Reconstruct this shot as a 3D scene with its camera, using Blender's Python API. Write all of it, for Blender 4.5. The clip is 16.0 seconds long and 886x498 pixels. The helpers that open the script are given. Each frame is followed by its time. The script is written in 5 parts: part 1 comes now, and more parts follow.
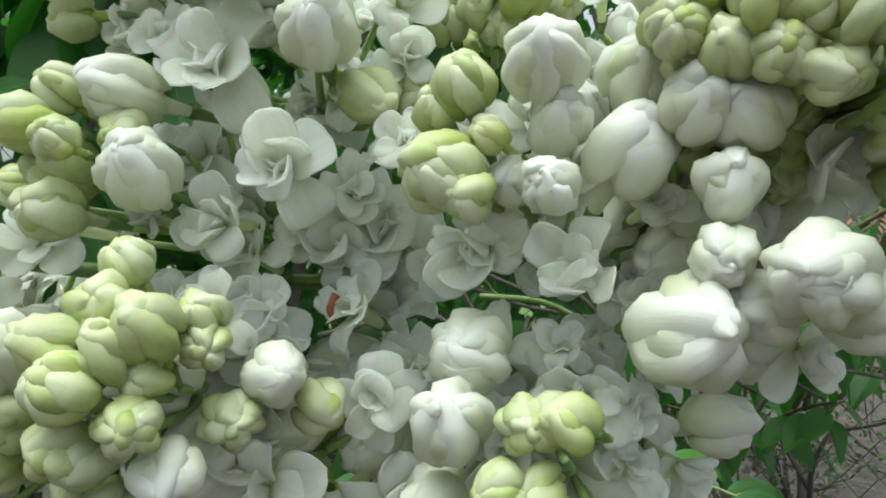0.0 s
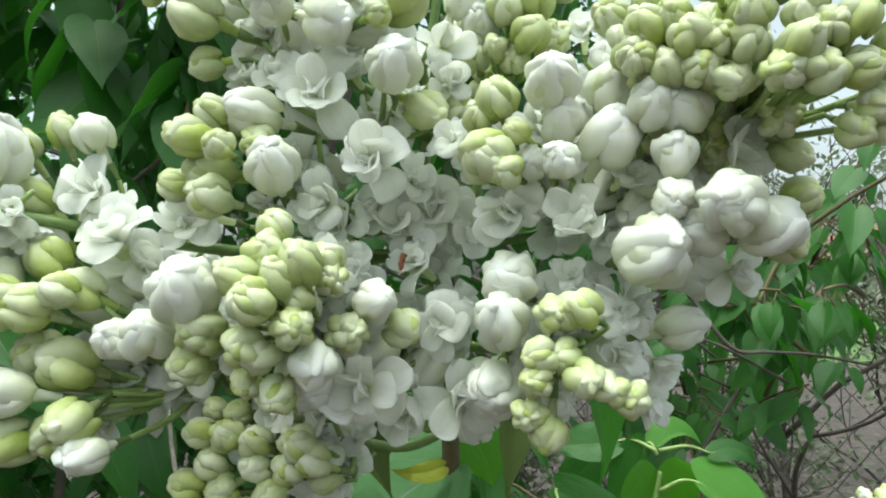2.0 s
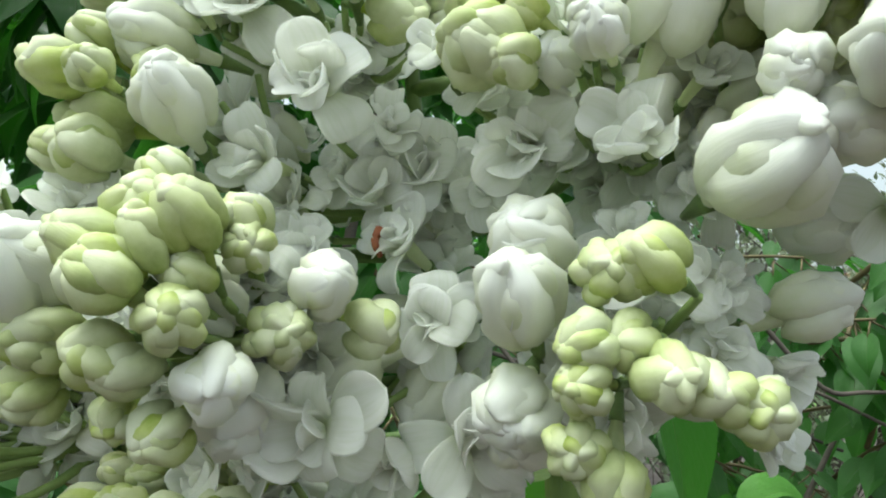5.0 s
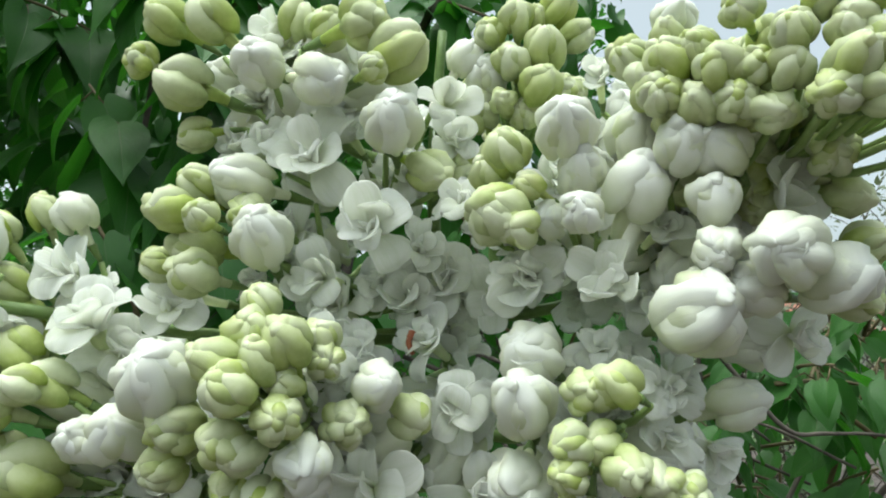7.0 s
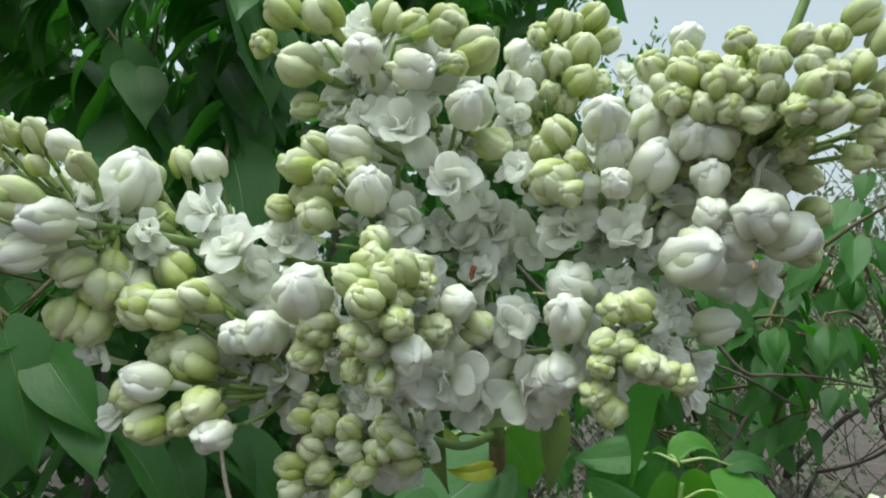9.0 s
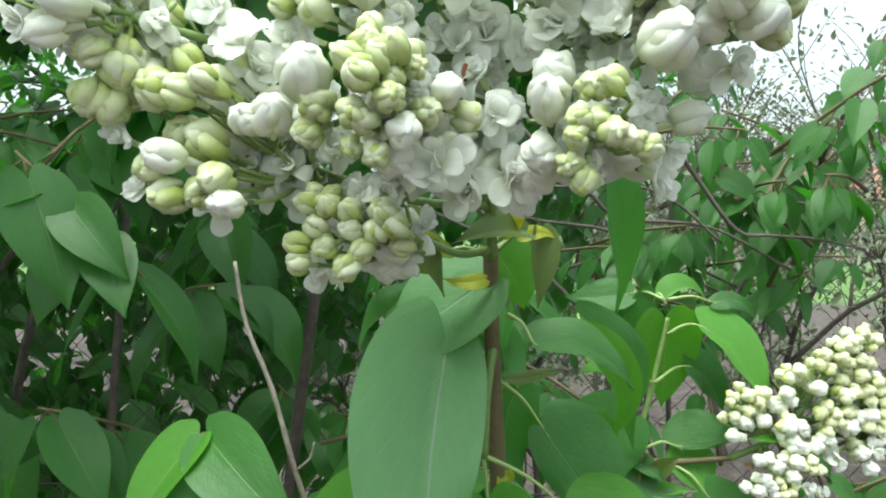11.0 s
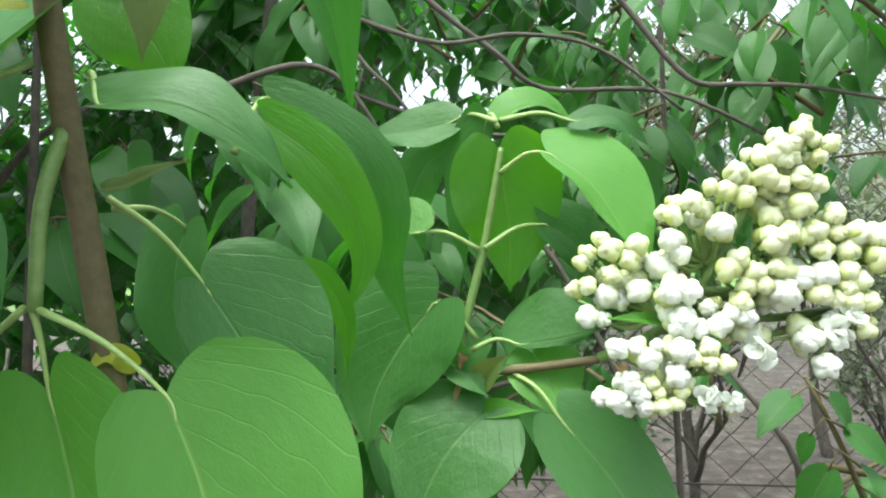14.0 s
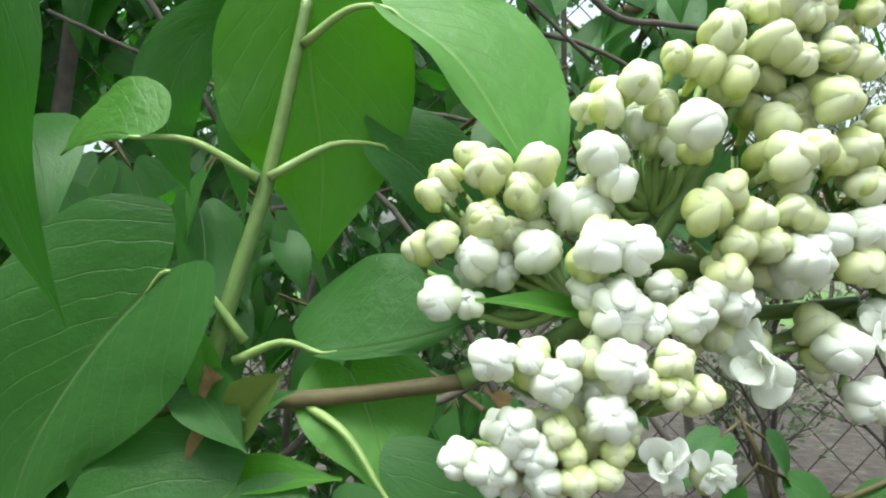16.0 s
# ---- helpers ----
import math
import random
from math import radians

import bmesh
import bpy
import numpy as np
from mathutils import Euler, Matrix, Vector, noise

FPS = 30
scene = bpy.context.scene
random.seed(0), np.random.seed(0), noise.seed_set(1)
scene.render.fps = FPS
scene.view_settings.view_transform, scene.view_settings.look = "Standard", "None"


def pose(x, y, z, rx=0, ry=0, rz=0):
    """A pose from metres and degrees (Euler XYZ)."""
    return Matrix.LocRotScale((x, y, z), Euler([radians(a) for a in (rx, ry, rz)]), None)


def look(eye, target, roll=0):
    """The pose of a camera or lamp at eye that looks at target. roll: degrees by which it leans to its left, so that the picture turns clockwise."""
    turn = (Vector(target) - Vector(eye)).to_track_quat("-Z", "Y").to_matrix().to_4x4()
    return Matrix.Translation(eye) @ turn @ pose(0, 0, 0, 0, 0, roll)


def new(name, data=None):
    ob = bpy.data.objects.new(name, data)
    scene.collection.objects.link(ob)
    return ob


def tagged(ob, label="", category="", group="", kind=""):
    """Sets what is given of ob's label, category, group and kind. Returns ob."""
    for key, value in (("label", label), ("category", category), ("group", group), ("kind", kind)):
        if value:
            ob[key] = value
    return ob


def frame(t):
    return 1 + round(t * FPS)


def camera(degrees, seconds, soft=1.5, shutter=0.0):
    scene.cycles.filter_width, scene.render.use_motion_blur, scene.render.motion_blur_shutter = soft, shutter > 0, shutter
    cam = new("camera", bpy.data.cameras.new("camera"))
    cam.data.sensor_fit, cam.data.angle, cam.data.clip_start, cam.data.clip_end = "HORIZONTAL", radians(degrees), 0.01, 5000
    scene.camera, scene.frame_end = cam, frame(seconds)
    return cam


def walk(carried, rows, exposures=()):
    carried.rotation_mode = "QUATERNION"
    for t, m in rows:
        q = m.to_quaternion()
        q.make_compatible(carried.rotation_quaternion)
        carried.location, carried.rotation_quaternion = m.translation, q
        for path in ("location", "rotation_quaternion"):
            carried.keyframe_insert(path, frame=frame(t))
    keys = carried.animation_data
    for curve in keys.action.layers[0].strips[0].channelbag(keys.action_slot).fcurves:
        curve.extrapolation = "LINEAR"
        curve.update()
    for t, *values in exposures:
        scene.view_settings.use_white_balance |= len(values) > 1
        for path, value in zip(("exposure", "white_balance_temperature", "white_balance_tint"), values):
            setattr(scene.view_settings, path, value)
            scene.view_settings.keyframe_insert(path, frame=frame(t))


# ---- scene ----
cam = camera(66.6, 16.0, 2.0)
PATH = [
    (0, 0.0193, 0.0074, 1.3587, 0.41, 0.09, -2.79),
    (0.5, 0.0236, 0.0037, 1.3556, 1.10, -1.45, -2.08),
    (1, 0.0286, -0.0469, 1.3455, 2.02, 1.80, -2.21),
    (1.2, 0.0171, -0.0692, 1.3475, -0.97, 0.92, -2.18),
    (1.5, 0.0123, -0.0695, 1.3385, -2.83, 1.56, -1.41),
    (2, 0.0049, -0.0402, 1.3423, -1.40, 2.90, -0.34),
    (2.5, 0.0089, -0.0153, 1.3329, 0.86, 5.26, 0.87),
    (3, 0.0128, 0.0083, 1.3210, 1.82, 7.27, 1.80),
    (3.2, 0.0105, 0.0159, 1.3179, 2.05, 8.17, 1.81),
    (5.3, 0.0165, 0.0159, 1.3281, 2.79, 9.21, 2.46),
    (5.5, 0.0173, 0.0153, 1.3282, 2.43, 9.84, 2.57),
    (6, 0.0151, 0.0077, 1.3297, 2.31, 10.90, 2.01),
    (6.5, 0.0108, -0.0054, 1.3332, 1.68, 10.92, 1.94),
    (7, 0.0094, -0.0216, 1.3399, 1.34, 10.51, 1.67),
    (7.5, 0.0047, -0.0325, 1.3363, 0.67, 9.78, 1.04),
    (8, -0.0016, -0.0424, 1.3333, -0.49, 8.89, 0.73),
    (8.2, -0.0047, -0.0486, 1.3338, -1.35, 8.49, 0.60),
    (10.3, -0.0298, -0.0774, 1.3222, -1.20, 0.90, -0.72),
    (10.5, -0.0314, -0.0762, 1.3139, -1.26, 0.01, -0.61),
    (11, -0.0090, -0.0824, 1.2997, -0.41, -2.14, -0.57),
    (11.5, 0.0265, -0.0925, 1.2886, -0.11, -3.59, -0.57),
    (12, 0.0497, -0.0969, 1.2663, -0.73, -4.36, -0.39),
    (12.5, 0.0697, -0.0911, 1.2520, -0.89, -5.76, 0.23),
    (13, 0.0891, -0.0544, 1.2482, 0.70, -7.91, 0.53),
    (13.5, 0.1173, 0.0237, 1.2233, 5.42, -3.16, 1.96),
    (14, 0.1357, 0.0526, 1.2151, 7.28, -1.51, 1.83),
    (14.5, 0.1419, 0.0840, 1.2110, 4.60, -0.46, 0.95),
    (15, 0.1480, 0.1113, 1.1977, 3.22, 1.27, 0.06),
    (15.5, 0.1518, 0.1381, 1.1922, 1.19, 1.06, -0.37),
    (16, 0.1514, 0.1660, 1.1928, -1.66, 0.31, -0.72),
]
EXPOSURES = [(0, -0.03), (1, -0.03), (1.6, 0.2), (2.1, 0.3), (3, 0.2), (5.5, 0.32), (8.2, -0.05), (10.3, 0.32), (12, 1.22), (13, 1.27), (14.5, 0.95), (16, 0.66)]
walk(cam, [(t, pose(x, y, z, 90 + p, r, yw)) for t, x, y, z, yw, p, r in PATH], [(t, e, 6250, -4) for t, e in EXPOSURES])

# ---- light ----
world = bpy.data.worlds.new("sky")
scene.world = world
world.use_nodes = True
wn, wl = world.node_tree.nodes, world.node_tree.links
sky = wn.new("ShaderNodeTexSky")
sky.sky_type = "NISHITA"
sky.sun_disc = False
sky.sun_elevation, sky.sun_rotation = radians(76), radians(225)
sky.air_density, sky.dust_density, sky.ozone_density = 1.0, 6.0, 1.0
cloud = wn.new("ShaderNodeHueSaturation")
cloud.inputs["Saturation"].default_value, cloud.inputs["Value"].default_value = 0.35, 1.35
wn["Background"].inputs["Strength"].default_value = 0.19
wl.new(sky.outputs["Color"], cloud.inputs["Color"])
wl.new(cloud.outputs["Color"], wn["Background"].inputs["Color"])

sun = new("sun", bpy.data.lights.new("sun", "SUN"))
sun.data.energy, sun.data.angle, sun.data.color = 1.5, radians(50), (1.0, 0.98, 0.94)
sun.matrix_world = look((-0.9, -0.7, 6.0), (0, 0.2, 1.2))


# ---- materials ----
def material(name):
    m = bpy.data.materials.new(name)
    m.use_nodes = True
    n, l = m.node_tree.nodes, m.node_tree.links
    return m, n, l, n["Principled BSDF"], n["Material Output"]


def noise_node(n, l, scale, detail=4, rough=0.6, coords="Object"):
    t = n.new("ShaderNodeTexCoord")
    x = n.new("ShaderNodeTexNoise")
    x.inputs["Scale"].default_value, x.inputs["Detail"].default_value, x.inputs["Roughness"].default_value = scale, detail, rough
    l.new(t.outputs[coords], x.inputs["Vector"])
    return x


def ramp(n, l, source, stops):
    r = n.new("ShaderNodeValToRGB")
    while len(r.color_ramp.elements) < len(stops):
        r.color_ramp.elements.new(0.5)
    for e, (p, c) in zip(r.color_ramp.elements, stops):
        e.position, e.color = p, (*c, 1)
    l.new(source, r.inputs["Fac"])
    return r


def math_node(n, l, op, a, b=None, c=None):
    x = n.new("ShaderNodeMath")
    x.operation = op
    for i, v in enumerate((a, b, c)):
        if v is None:
            continue
        if isinstance(v, (int, float)):
            x.inputs[i].default_value = v
        else:
            l.new(v, x.inputs[i])
    return x.outputs[0]


def mix_colour(n, l, fac, a, b, blend="MIX"):
    x = n.new("ShaderNodeMix")
    x.data_type, x.blend_type = "RGBA", blend
    for i, v in ((0, fac), (6, a), (7, b)):
        if isinstance(v, (int, float)):
            x.inputs[i].default_value = v
        elif isinstance(v, tuple):
            x.inputs[i].default_value = (*v, 1)
        else:
            l.new(v, x.inputs[i])
    return x.outputs[2]


def bump(n, l, bsdf, height, strength, distance):
    b = n.new("ShaderNodeBump")
    b.inputs["Strength"].default_value, b.inputs["Distance"].default_value = strength, distance
    l.new(height, b.inputs["Height"])
    l.new(b.outputs["Normal"], bsdf.inputs["Normal"])
    return b


def add_translucent(n, l, bsdf, out, colour, fac):
    t = n.new("ShaderNodeBsdfTranslucent")
    if isinstance(colour, tuple):
        t.inputs["Color"].default_value = (*colour, 1)
    else:
        l.new(colour, t.inputs["Color"])
    m = n.new("ShaderNodeMixShader")
    m.inputs[0].default_value = fac
    l.new(bsdf.outputs[0], m.inputs[1])
    l.new(t.outputs[0], m.inputs[2])
    l.new(m.outputs[0], out.inputs["Surface"])


def bud_material(name, low, high, tip):
    """Fleshy petals pressed together: greener at their base, paler towards the tips, with fine specks and veins."""
    m, n, l, p, out = material(name)
    uv = n.new("ShaderNodeUVMap")
    s = n.new("ShaderNodeSeparateXYZ")
    l.new(uv.outputs[0], s.inputs[0])
    info = n.new("ShaderNodeObjectInfo")
    grain = noise_node(n, l, 2.2, 4)
    h = math_node(n, l, "MULTIPLY_ADD", s.outputs["Y"], 0.75, 0.18)
    h = math_node(n, l, "ADD", h, math_node(n, l, "MULTIPLY_ADD", grain.outputs["Fac"], 0.6, -0.3))
    c = ramp(n, l, h, [(0.05, low), (0.45, high), (0.95, tip)]).outputs["Color"]
    shift = n.new("ShaderNodeHueSaturation")
    l.new(math_node(n, l, "MULTIPLY_ADD", info.outputs["Random"], 0.6, 0.6), shift.inputs["Saturation"])
    l.new(math_node(n, l, "MULTIPLY_ADD", info.outputs["Random"], -0.12, 1.05), shift.inputs["Value"])
    l.new(c, shift.inputs["Color"])
    specks = noise_node(n, l, 22.0, 2)
    spot = ramp(n, l, specks.outputs["Fac"], [(0.72, (1, 1, 1)), (0.78, (0.72, 0.66, 0.52))]).outputs["Color"]
    l.new(mix_colour(n, l, 0.6, shift.outputs[0], spot, "MULTIPLY"), p.inputs["Base Color"])
    p.inputs["Roughness"].default_value = 0.5
    p.inputs["Specular IOR Level"].default_value = 0.35
    stretch = n.new("ShaderNodeMapping")
    stretch.inputs["Scale"].default_value = (14, 2.5, 1)
    l.new(uv.outputs[0], stretch.inputs["Vector"])
    v = n.new("ShaderNodeTexNoise")
    v.inputs["Scale"].default_value = 1.0
    l.new(stretch.outputs[0], v.inputs["Vector"])
    bump(n, l, p, v.outputs["Fac"], 0.06, 0.06)
    add_translucent(n, l, p, out, shift.outputs[0], 0.33)
    return m


M_GREEN_BUD = bud_material("green_bud", (0.33, 0.44, 0.09), (0.60, 0.68, 0.28), (0.81, 0.85, 0.57))
M_WHITE_BUD = bud_material("white_bud", (0.76, 0.82, 0.52), (0.89, 0.915, 0.76), (0.92, 0.935, 0.88))
M_CREAM_BUD = bud_material("cream_bud", (0.46, 0.58, 0.12), (0.77, 0.82, 0.40), (0.88, 0.895, 0.63))


def petal_material():
    """Thin white petals that scatter and pass the light, faintly green at the base, with fine lengthwise veins."""
    m, n, l, p, out = material("petal")
    uv = n.new("ShaderNodeUVMap")
    s = n.new("ShaderNodeSeparateXYZ")
    l.new(uv.outputs[0], s.inputs[0])
    info = n.new("ShaderNodeObjectInfo")
    grain = noise_node(n, l, 3.0, 4)
    h = math_node(n, l, "ADD", s.outputs["Y"], math_node(n, l, "MULTIPLY_ADD", grain.outputs["Fac"], 0.3, -0.15))
    c = ramp(n, l, h, [(0.0, (0.74, 0.80, 0.52)), (0.32, (0.955, 0.965, 0.92)), (1.0, (0.965, 0.97, 0.965))]).outputs["Color"]
    c = mix_colour(n, l, math_node(n, l, "MULTIPLY", info.outputs["Random"], 0.3), c, (0.92, 0.94, 0.84))
    specks = noise_node(n, l, 16.0, 2)
    spot = ramp(n, l, specks.outputs["Fac"], [(0.74, (1, 1, 1)), (0.80, (0.80, 0.76, 0.66))]).outputs["Color"]
    c = mix_colour(n, l, 0.5, c, spot, "MULTIPLY")
    stretch = n.new("ShaderNodeMapping")
    stretch.inputs["Scale"].default_value = (12, 2, 1)
    l.new(uv.outputs[0], stretch.inputs["Vector"])
    v = n.new("ShaderNodeTexNoise")
    v.inputs["Scale"].default_value = 1.0
    l.new(stretch.outputs[0], v.inputs["Vector"])
    vein = ramp(n, l, v.outputs["Fac"], [(0.35, (0.93, 0.945, 0.90)), (0.6, (1, 1, 1))]).outputs["Color"]
    c = mix_colour(n, l, 0.7, c, vein, "MULTIPLY")
    l.new(c, p.inputs["Base Color"])
    p.inputs["Roughness"].default_value = 0.5
    p.inputs["Specular IOR Level"].default_value = 0.3
    bump(n, l, p, v.outputs["Fac"], 0.05, 0.06)
    add_translucent(n, l, p, out, c, PETAL_GLOW)
    return m


PETAL_GLOW = 0.64
M_PETAL = petal_material()


def leaf_material(name, dark, light, vein, glow, veins=9.0):
    """A leaf with a pale midrib and arched side veins, read from the blade's own coordinates."""
    m, n, l, p, out = material(name)
    uv = n.new("ShaderNodeUVMap")
    s = n.new("ShaderNodeSeparateXYZ")
    l.new(uv.outputs[0], s.inputs[0])
    info = n.new("ShaderNodeObjectInfo")
    geo = n.new("ShaderNodeNewGeometry")
    across = math_node(n, l, "ABSOLUTE", math_node(n, l, "SUBTRACT", s.outputs["X"], 0.5))
    rib = math_node(n, l, "SMOOTH_MIN", math_node(n, l, "DIVIDE", across, 0.016), 1.0, 0.3)
    curved = math_node(n, l, "POWER", across, 0.8)
    wob = noise_node(n, l, 5.0, 2, coords="UV")
    k = math_node(n, l, "ADD", math_node(n, l, "MULTIPLY_ADD", curved, -0.85, s.outputs["Y"]), math_node(n, l, "MULTIPLY", wob.outputs["Fac"], 0.08))
    side = math_node(n, l, "PINGPONG", math_node(n, l, "MULTIPLY", k, veins), 0.5)
    side = math_node(n, l, "MINIMUM", math_node(n, l, "DIVIDE", side, 0.05), 1.0)
    side = math_node(n, l, "MULTIPLY_ADD", side, 0.26, 0.74)
    lines = math_node(n, l, "MINIMUM", rib, side)
    blotch = noise_node(n, l, 9.0, 5, coords="UV")
    fine = noise_node(n, l, 120.0, 2, coords="UV")
    tone = math_node(n, l, "ADD", math_node(n, l, "MULTIPLY", blotch.outputs["Fac"], 0.55), math_node(n, l, "MULTIPLY", info.outputs["Random"], 0.3))
    tone = math_node(n, l, "ADD", tone, math_node(n, l, "MULTIPLY", geo.outputs["Random Per Island"], 0.25))
    tone = math_node(n, l, "ADD", tone, math_node(n, l, "MULTIPLY_ADD", fine.outputs["Fac"], 0.2, -0.1))
    c = ramp(n, l, tone, [(0.2, dark), (0.8, light)]).outputs["Color"]
    c = mix_colour(n, l, lines, vein, c)
    l.new(c, p.inputs["Base Color"])
    p.inputs["Roughness"].default_value = 0.40
    p.inputs["Specular IOR Level"].default_value = 0.42
    hgt = math_node(n, l, "ADD", lines, math_node(n, l, "MULTIPLY", fine.outputs["Fac"], 0.25))
    hgt = math_node(n, l, "ADD", hgt, math_node(n, l, "MULTIPLY", blotch.outputs["Fac"], 1.6))
    bump(n, l, p, hgt, 0.45, 0.0009)
    g = mix_colour(n, l, lines, tuple(0.6 * x for x in glow), glow)
    add_translucent(n, l, p, out, g, 0.36)
    return m


M_LEAF = leaf_material("lilac_leaf", (0.030, 0.092, 0.020), (0.055, 0.165, 0.030), (0.14, 0.26, 0.085), (0.08, 0.33, 0.02))
M_LEAF_YOUNG = leaf_material("young_lilac_leaf", (0.062, 0.175, 0.02), (0.088, 0.255, 0.030), (0.19, 0.36, 0.08), (0.15, 0.50, 0.01))
# Paler copy of lilac_leaf: the sky's sheen is put into its base colour.
M_LEAF_SHEEN = leaf_material("sheen_lilac_leaf", (0.095, 0.225, 0.085), (0.15, 0.31, 0.125), (0.32, 0.42, 0.29), (0.12, 0.34, 0.03))
M_LEAF_YELLOW = leaf_material("yellowing_leaf", (0.30, 0.34, 0.03), (0.45, 0.48, 0.05), (0.5, 0.5, 0.12), (0.5, 0.5, 0.03))
M_LEAF_OLIVE = leaf_material("olive_leaflet", (0.06, 0.10, 0.03), (0.11, 0.16, 0.04), (0.16, 0.20, 0.07), (0.20, 0.26, 0.04))
M_LEAF_GREY = leaf_material("grey_leaf", (0.11, 0.15, 0.10), (0.21, 0.25, 0.16), (0.2, 0.24, 0.16), (0.18, 0.22, 0.10), 5.0)


def plain_material(name, stops, scale, rough, relief=0.3, distance=0.001, second=None, metal=0.0):
    m, n, l, p, out = material(name)
    a = noise_node(n, l, scale, 6)
    b = noise_node(n, l, scale * 0.13, 3)
    f = math_node(n, l, "ADD", math_node(n, l, "MULTIPLY", a.outputs["Fac"], 0.65), math_node(n, l, "MULTIPLY", b.outputs["Fac"], 0.35))
    c = ramp(n, l, f, stops)
    l.new(c.outputs["Color"], p.inputs["Base Color"])
    p.inputs["Roughness"].default_value, p.inputs["Metallic"].default_value = rough, metal
    bump(n, l, p, a.outputs["Fac"], relief, distance)
    return m


M_STEM = plain_material("green_stem", [(0.3, (0.10, 0.17, 0.04)), (0.7, (0.18, 0.27, 0.08))], 300, 0.5)
M_PEDICEL = plain_material("pale_stalk", [(0.3, (0.20, 0.30, 0.08)), (0.7, (0.32, 0.43, 0.15))], 300, 0.5)
M_TWIG = plain_material("olive_twig", [(0.3, (0.07, 0.058, 0.025)), (0.7, (0.15, 0.118, 0.052))], 260, 0.7)
M_BARK = plain_material("grey_bark", [(0.3, (0.12, 0.10, 0.08)), (0.7, (0.33, 0.29, 0.24))], 180, 0.85, 0.6, 0.002)
M_DARK_BARK = plain_material("dark_bark", [(0.3, (0.04, 0.035, 0.03)), (0.7, (0.13, 0.11, 0.09))], 90, 0.9, 0.6, 0.002)
M_BROWN = plain_material("withered_brown", [(0.3, (0.20, 0.05, 0.02)), (0.7, (0.36, 0.13, 0.06))], 400, 0.7)
M_BRACT = plain_material("dry_bract", [(0.3, (0.14, 0.08, 0.03)), (0.7, (0.30, 0.20, 0.09))], 400, 0.75)
M_WIRE = plain_material("rusty_wire", [(0.3, (0.03, 0.026, 0.023)), (0.7, (0.09, 0.07, 0.06))], 200, 0.7, 0.4, 0.0005, metal=0.4)
M_CONCRETE = plain_material("grey_post", [(0.3, (0.20, 0.20, 0.20)), (0.7, (0.34, 0.33, 0.32))], 60, 0.85)
M_PICKET = plain_material("weathered_wood", [(0.3, (0.30, 0.27, 0.23)), (0.7, (0.48, 0.45, 0.40))], 40, 0.85)
M_WALL = plain_material("pale_render", [(0.3, (0.45, 0.38, 0.28)), (0.7, (0.60, 0.52, 0.40))], 6, 0.9)
M_ROOF = plain_material("red_roof", [(0.3, (0.22, 0.09, 0.06)), (0.7, (0.36, 0.16, 0.11))], 12, 0.85)


# ---- mesh helpers ----
def mesh_object(name, verts, faces, mat, parent=None, label="", uvs=None, smooth=True):
    me = bpy.data.meshes.new(name)
    me.from_pydata([tuple(v) for v in verts], [], [tuple(q) for q in faces])
    for m in (mat if isinstance(mat, (list, tuple)) else [mat]):
        me.materials.append(m)
    if uvs is not None:
        layer = me.uv_layers.new(name="UVMap")
        idx = np.empty(len(me.loops), dtype=np.int32)
        me.loops.foreach_get("vertex_index", idx)
        layer.data.foreach_set("uv", np.asarray(uvs, dtype=np.float32)[idx].ravel())
    if smooth:
        me.polygons.foreach_set("use_smooth", [True] * len(me.polygons))
    me.update()
    ob = new(name, me)
    if parent is not None:
        ob.parent = parent
    if label:
        tagged(ob, label)
    return ob


def part(name, bm, mat, parent, label=""):
    me = bpy.data.meshes.new(name)
    bm.to_mesh(me)
    bm.free()
    me.materials.append(mat)
    ob = new(name, me)
    ob.parent = parent
    if label:
        tagged(ob, label)
    return ob


def empty(name, at):
    ob = new(name)
    ob.empty_display_size = 0.01
    ob.location = at
    return ob


def spline(points, steps):
    """Points along a smooth curve through the given ones."""
    p = [Vector(q) for q in points]
    if len(p) == 2:
        return [p[0].lerp(p[1], i / steps) for i in range(steps + 1)]
    p = [2 * p[0] - p[1]] + p + [2 * p[-1] - p[-2]]
    out = []
    for i in range(1, len(p) - 2):
        for k in range(steps):
            t = k / steps
            a, b, c, d = p[i - 1], p[i], p[i + 1], p[i + 2]
            out.append(0.5 * ((2 * b) + (c - a) * t + (2 * a - 5 * b + 4 * c - d) * t * t + (3 * b - a - 3 * c + d) * t ** 3))
    out.append(p[-2])
    return out


def tube_data(points, r0, r1, sides=8, steps=5, knots=0.0, rng=random):
    pts = spline(points, steps)
    verts, faces = [], []
    up = Vector((0.31, 0.23, 0.92))
    for i, q in enumerate(pts):
        d = (pts[min(i + 1, len(pts) - 1)] - pts[max(i - 1, 0)]).normalized()
        a = d.cross(up)
        if a.length < 1e-3:
            a = d.cross(Vector((1, 0, 0)))
        a.normalize()
        b = d.cross(a)
        t = i / (len(pts) - 1)
        r = (r0 + (r1 - r0) * t) * (1 + knots * (rng.random() - 0.4))
        for s in range(sides):
            g = 2 * math.pi * s / sides
            verts.append(q + (a * math.cos(g) + b * math.sin(g)) * r)
    for i in range(len(pts) - 1):
        for s in range(sides):
            j = (s + 1) % sides
            faces.append((i * sides + s, i * sides + j, (i + 1) * sides + j, (i + 1) * sides + s))
    faces.append(tuple(range(sides))[::-1])
    faces.append(tuple(range((len(pts) - 1) * sides, len(pts) * sides)))
    return verts, faces


def join_data(chunks):
    verts, faces = [], []
    for v, q in chunks:
        o = len(verts)
        verts += list(v)
        faces += [tuple(i + o for i in g) for g in q]
    return verts, faces


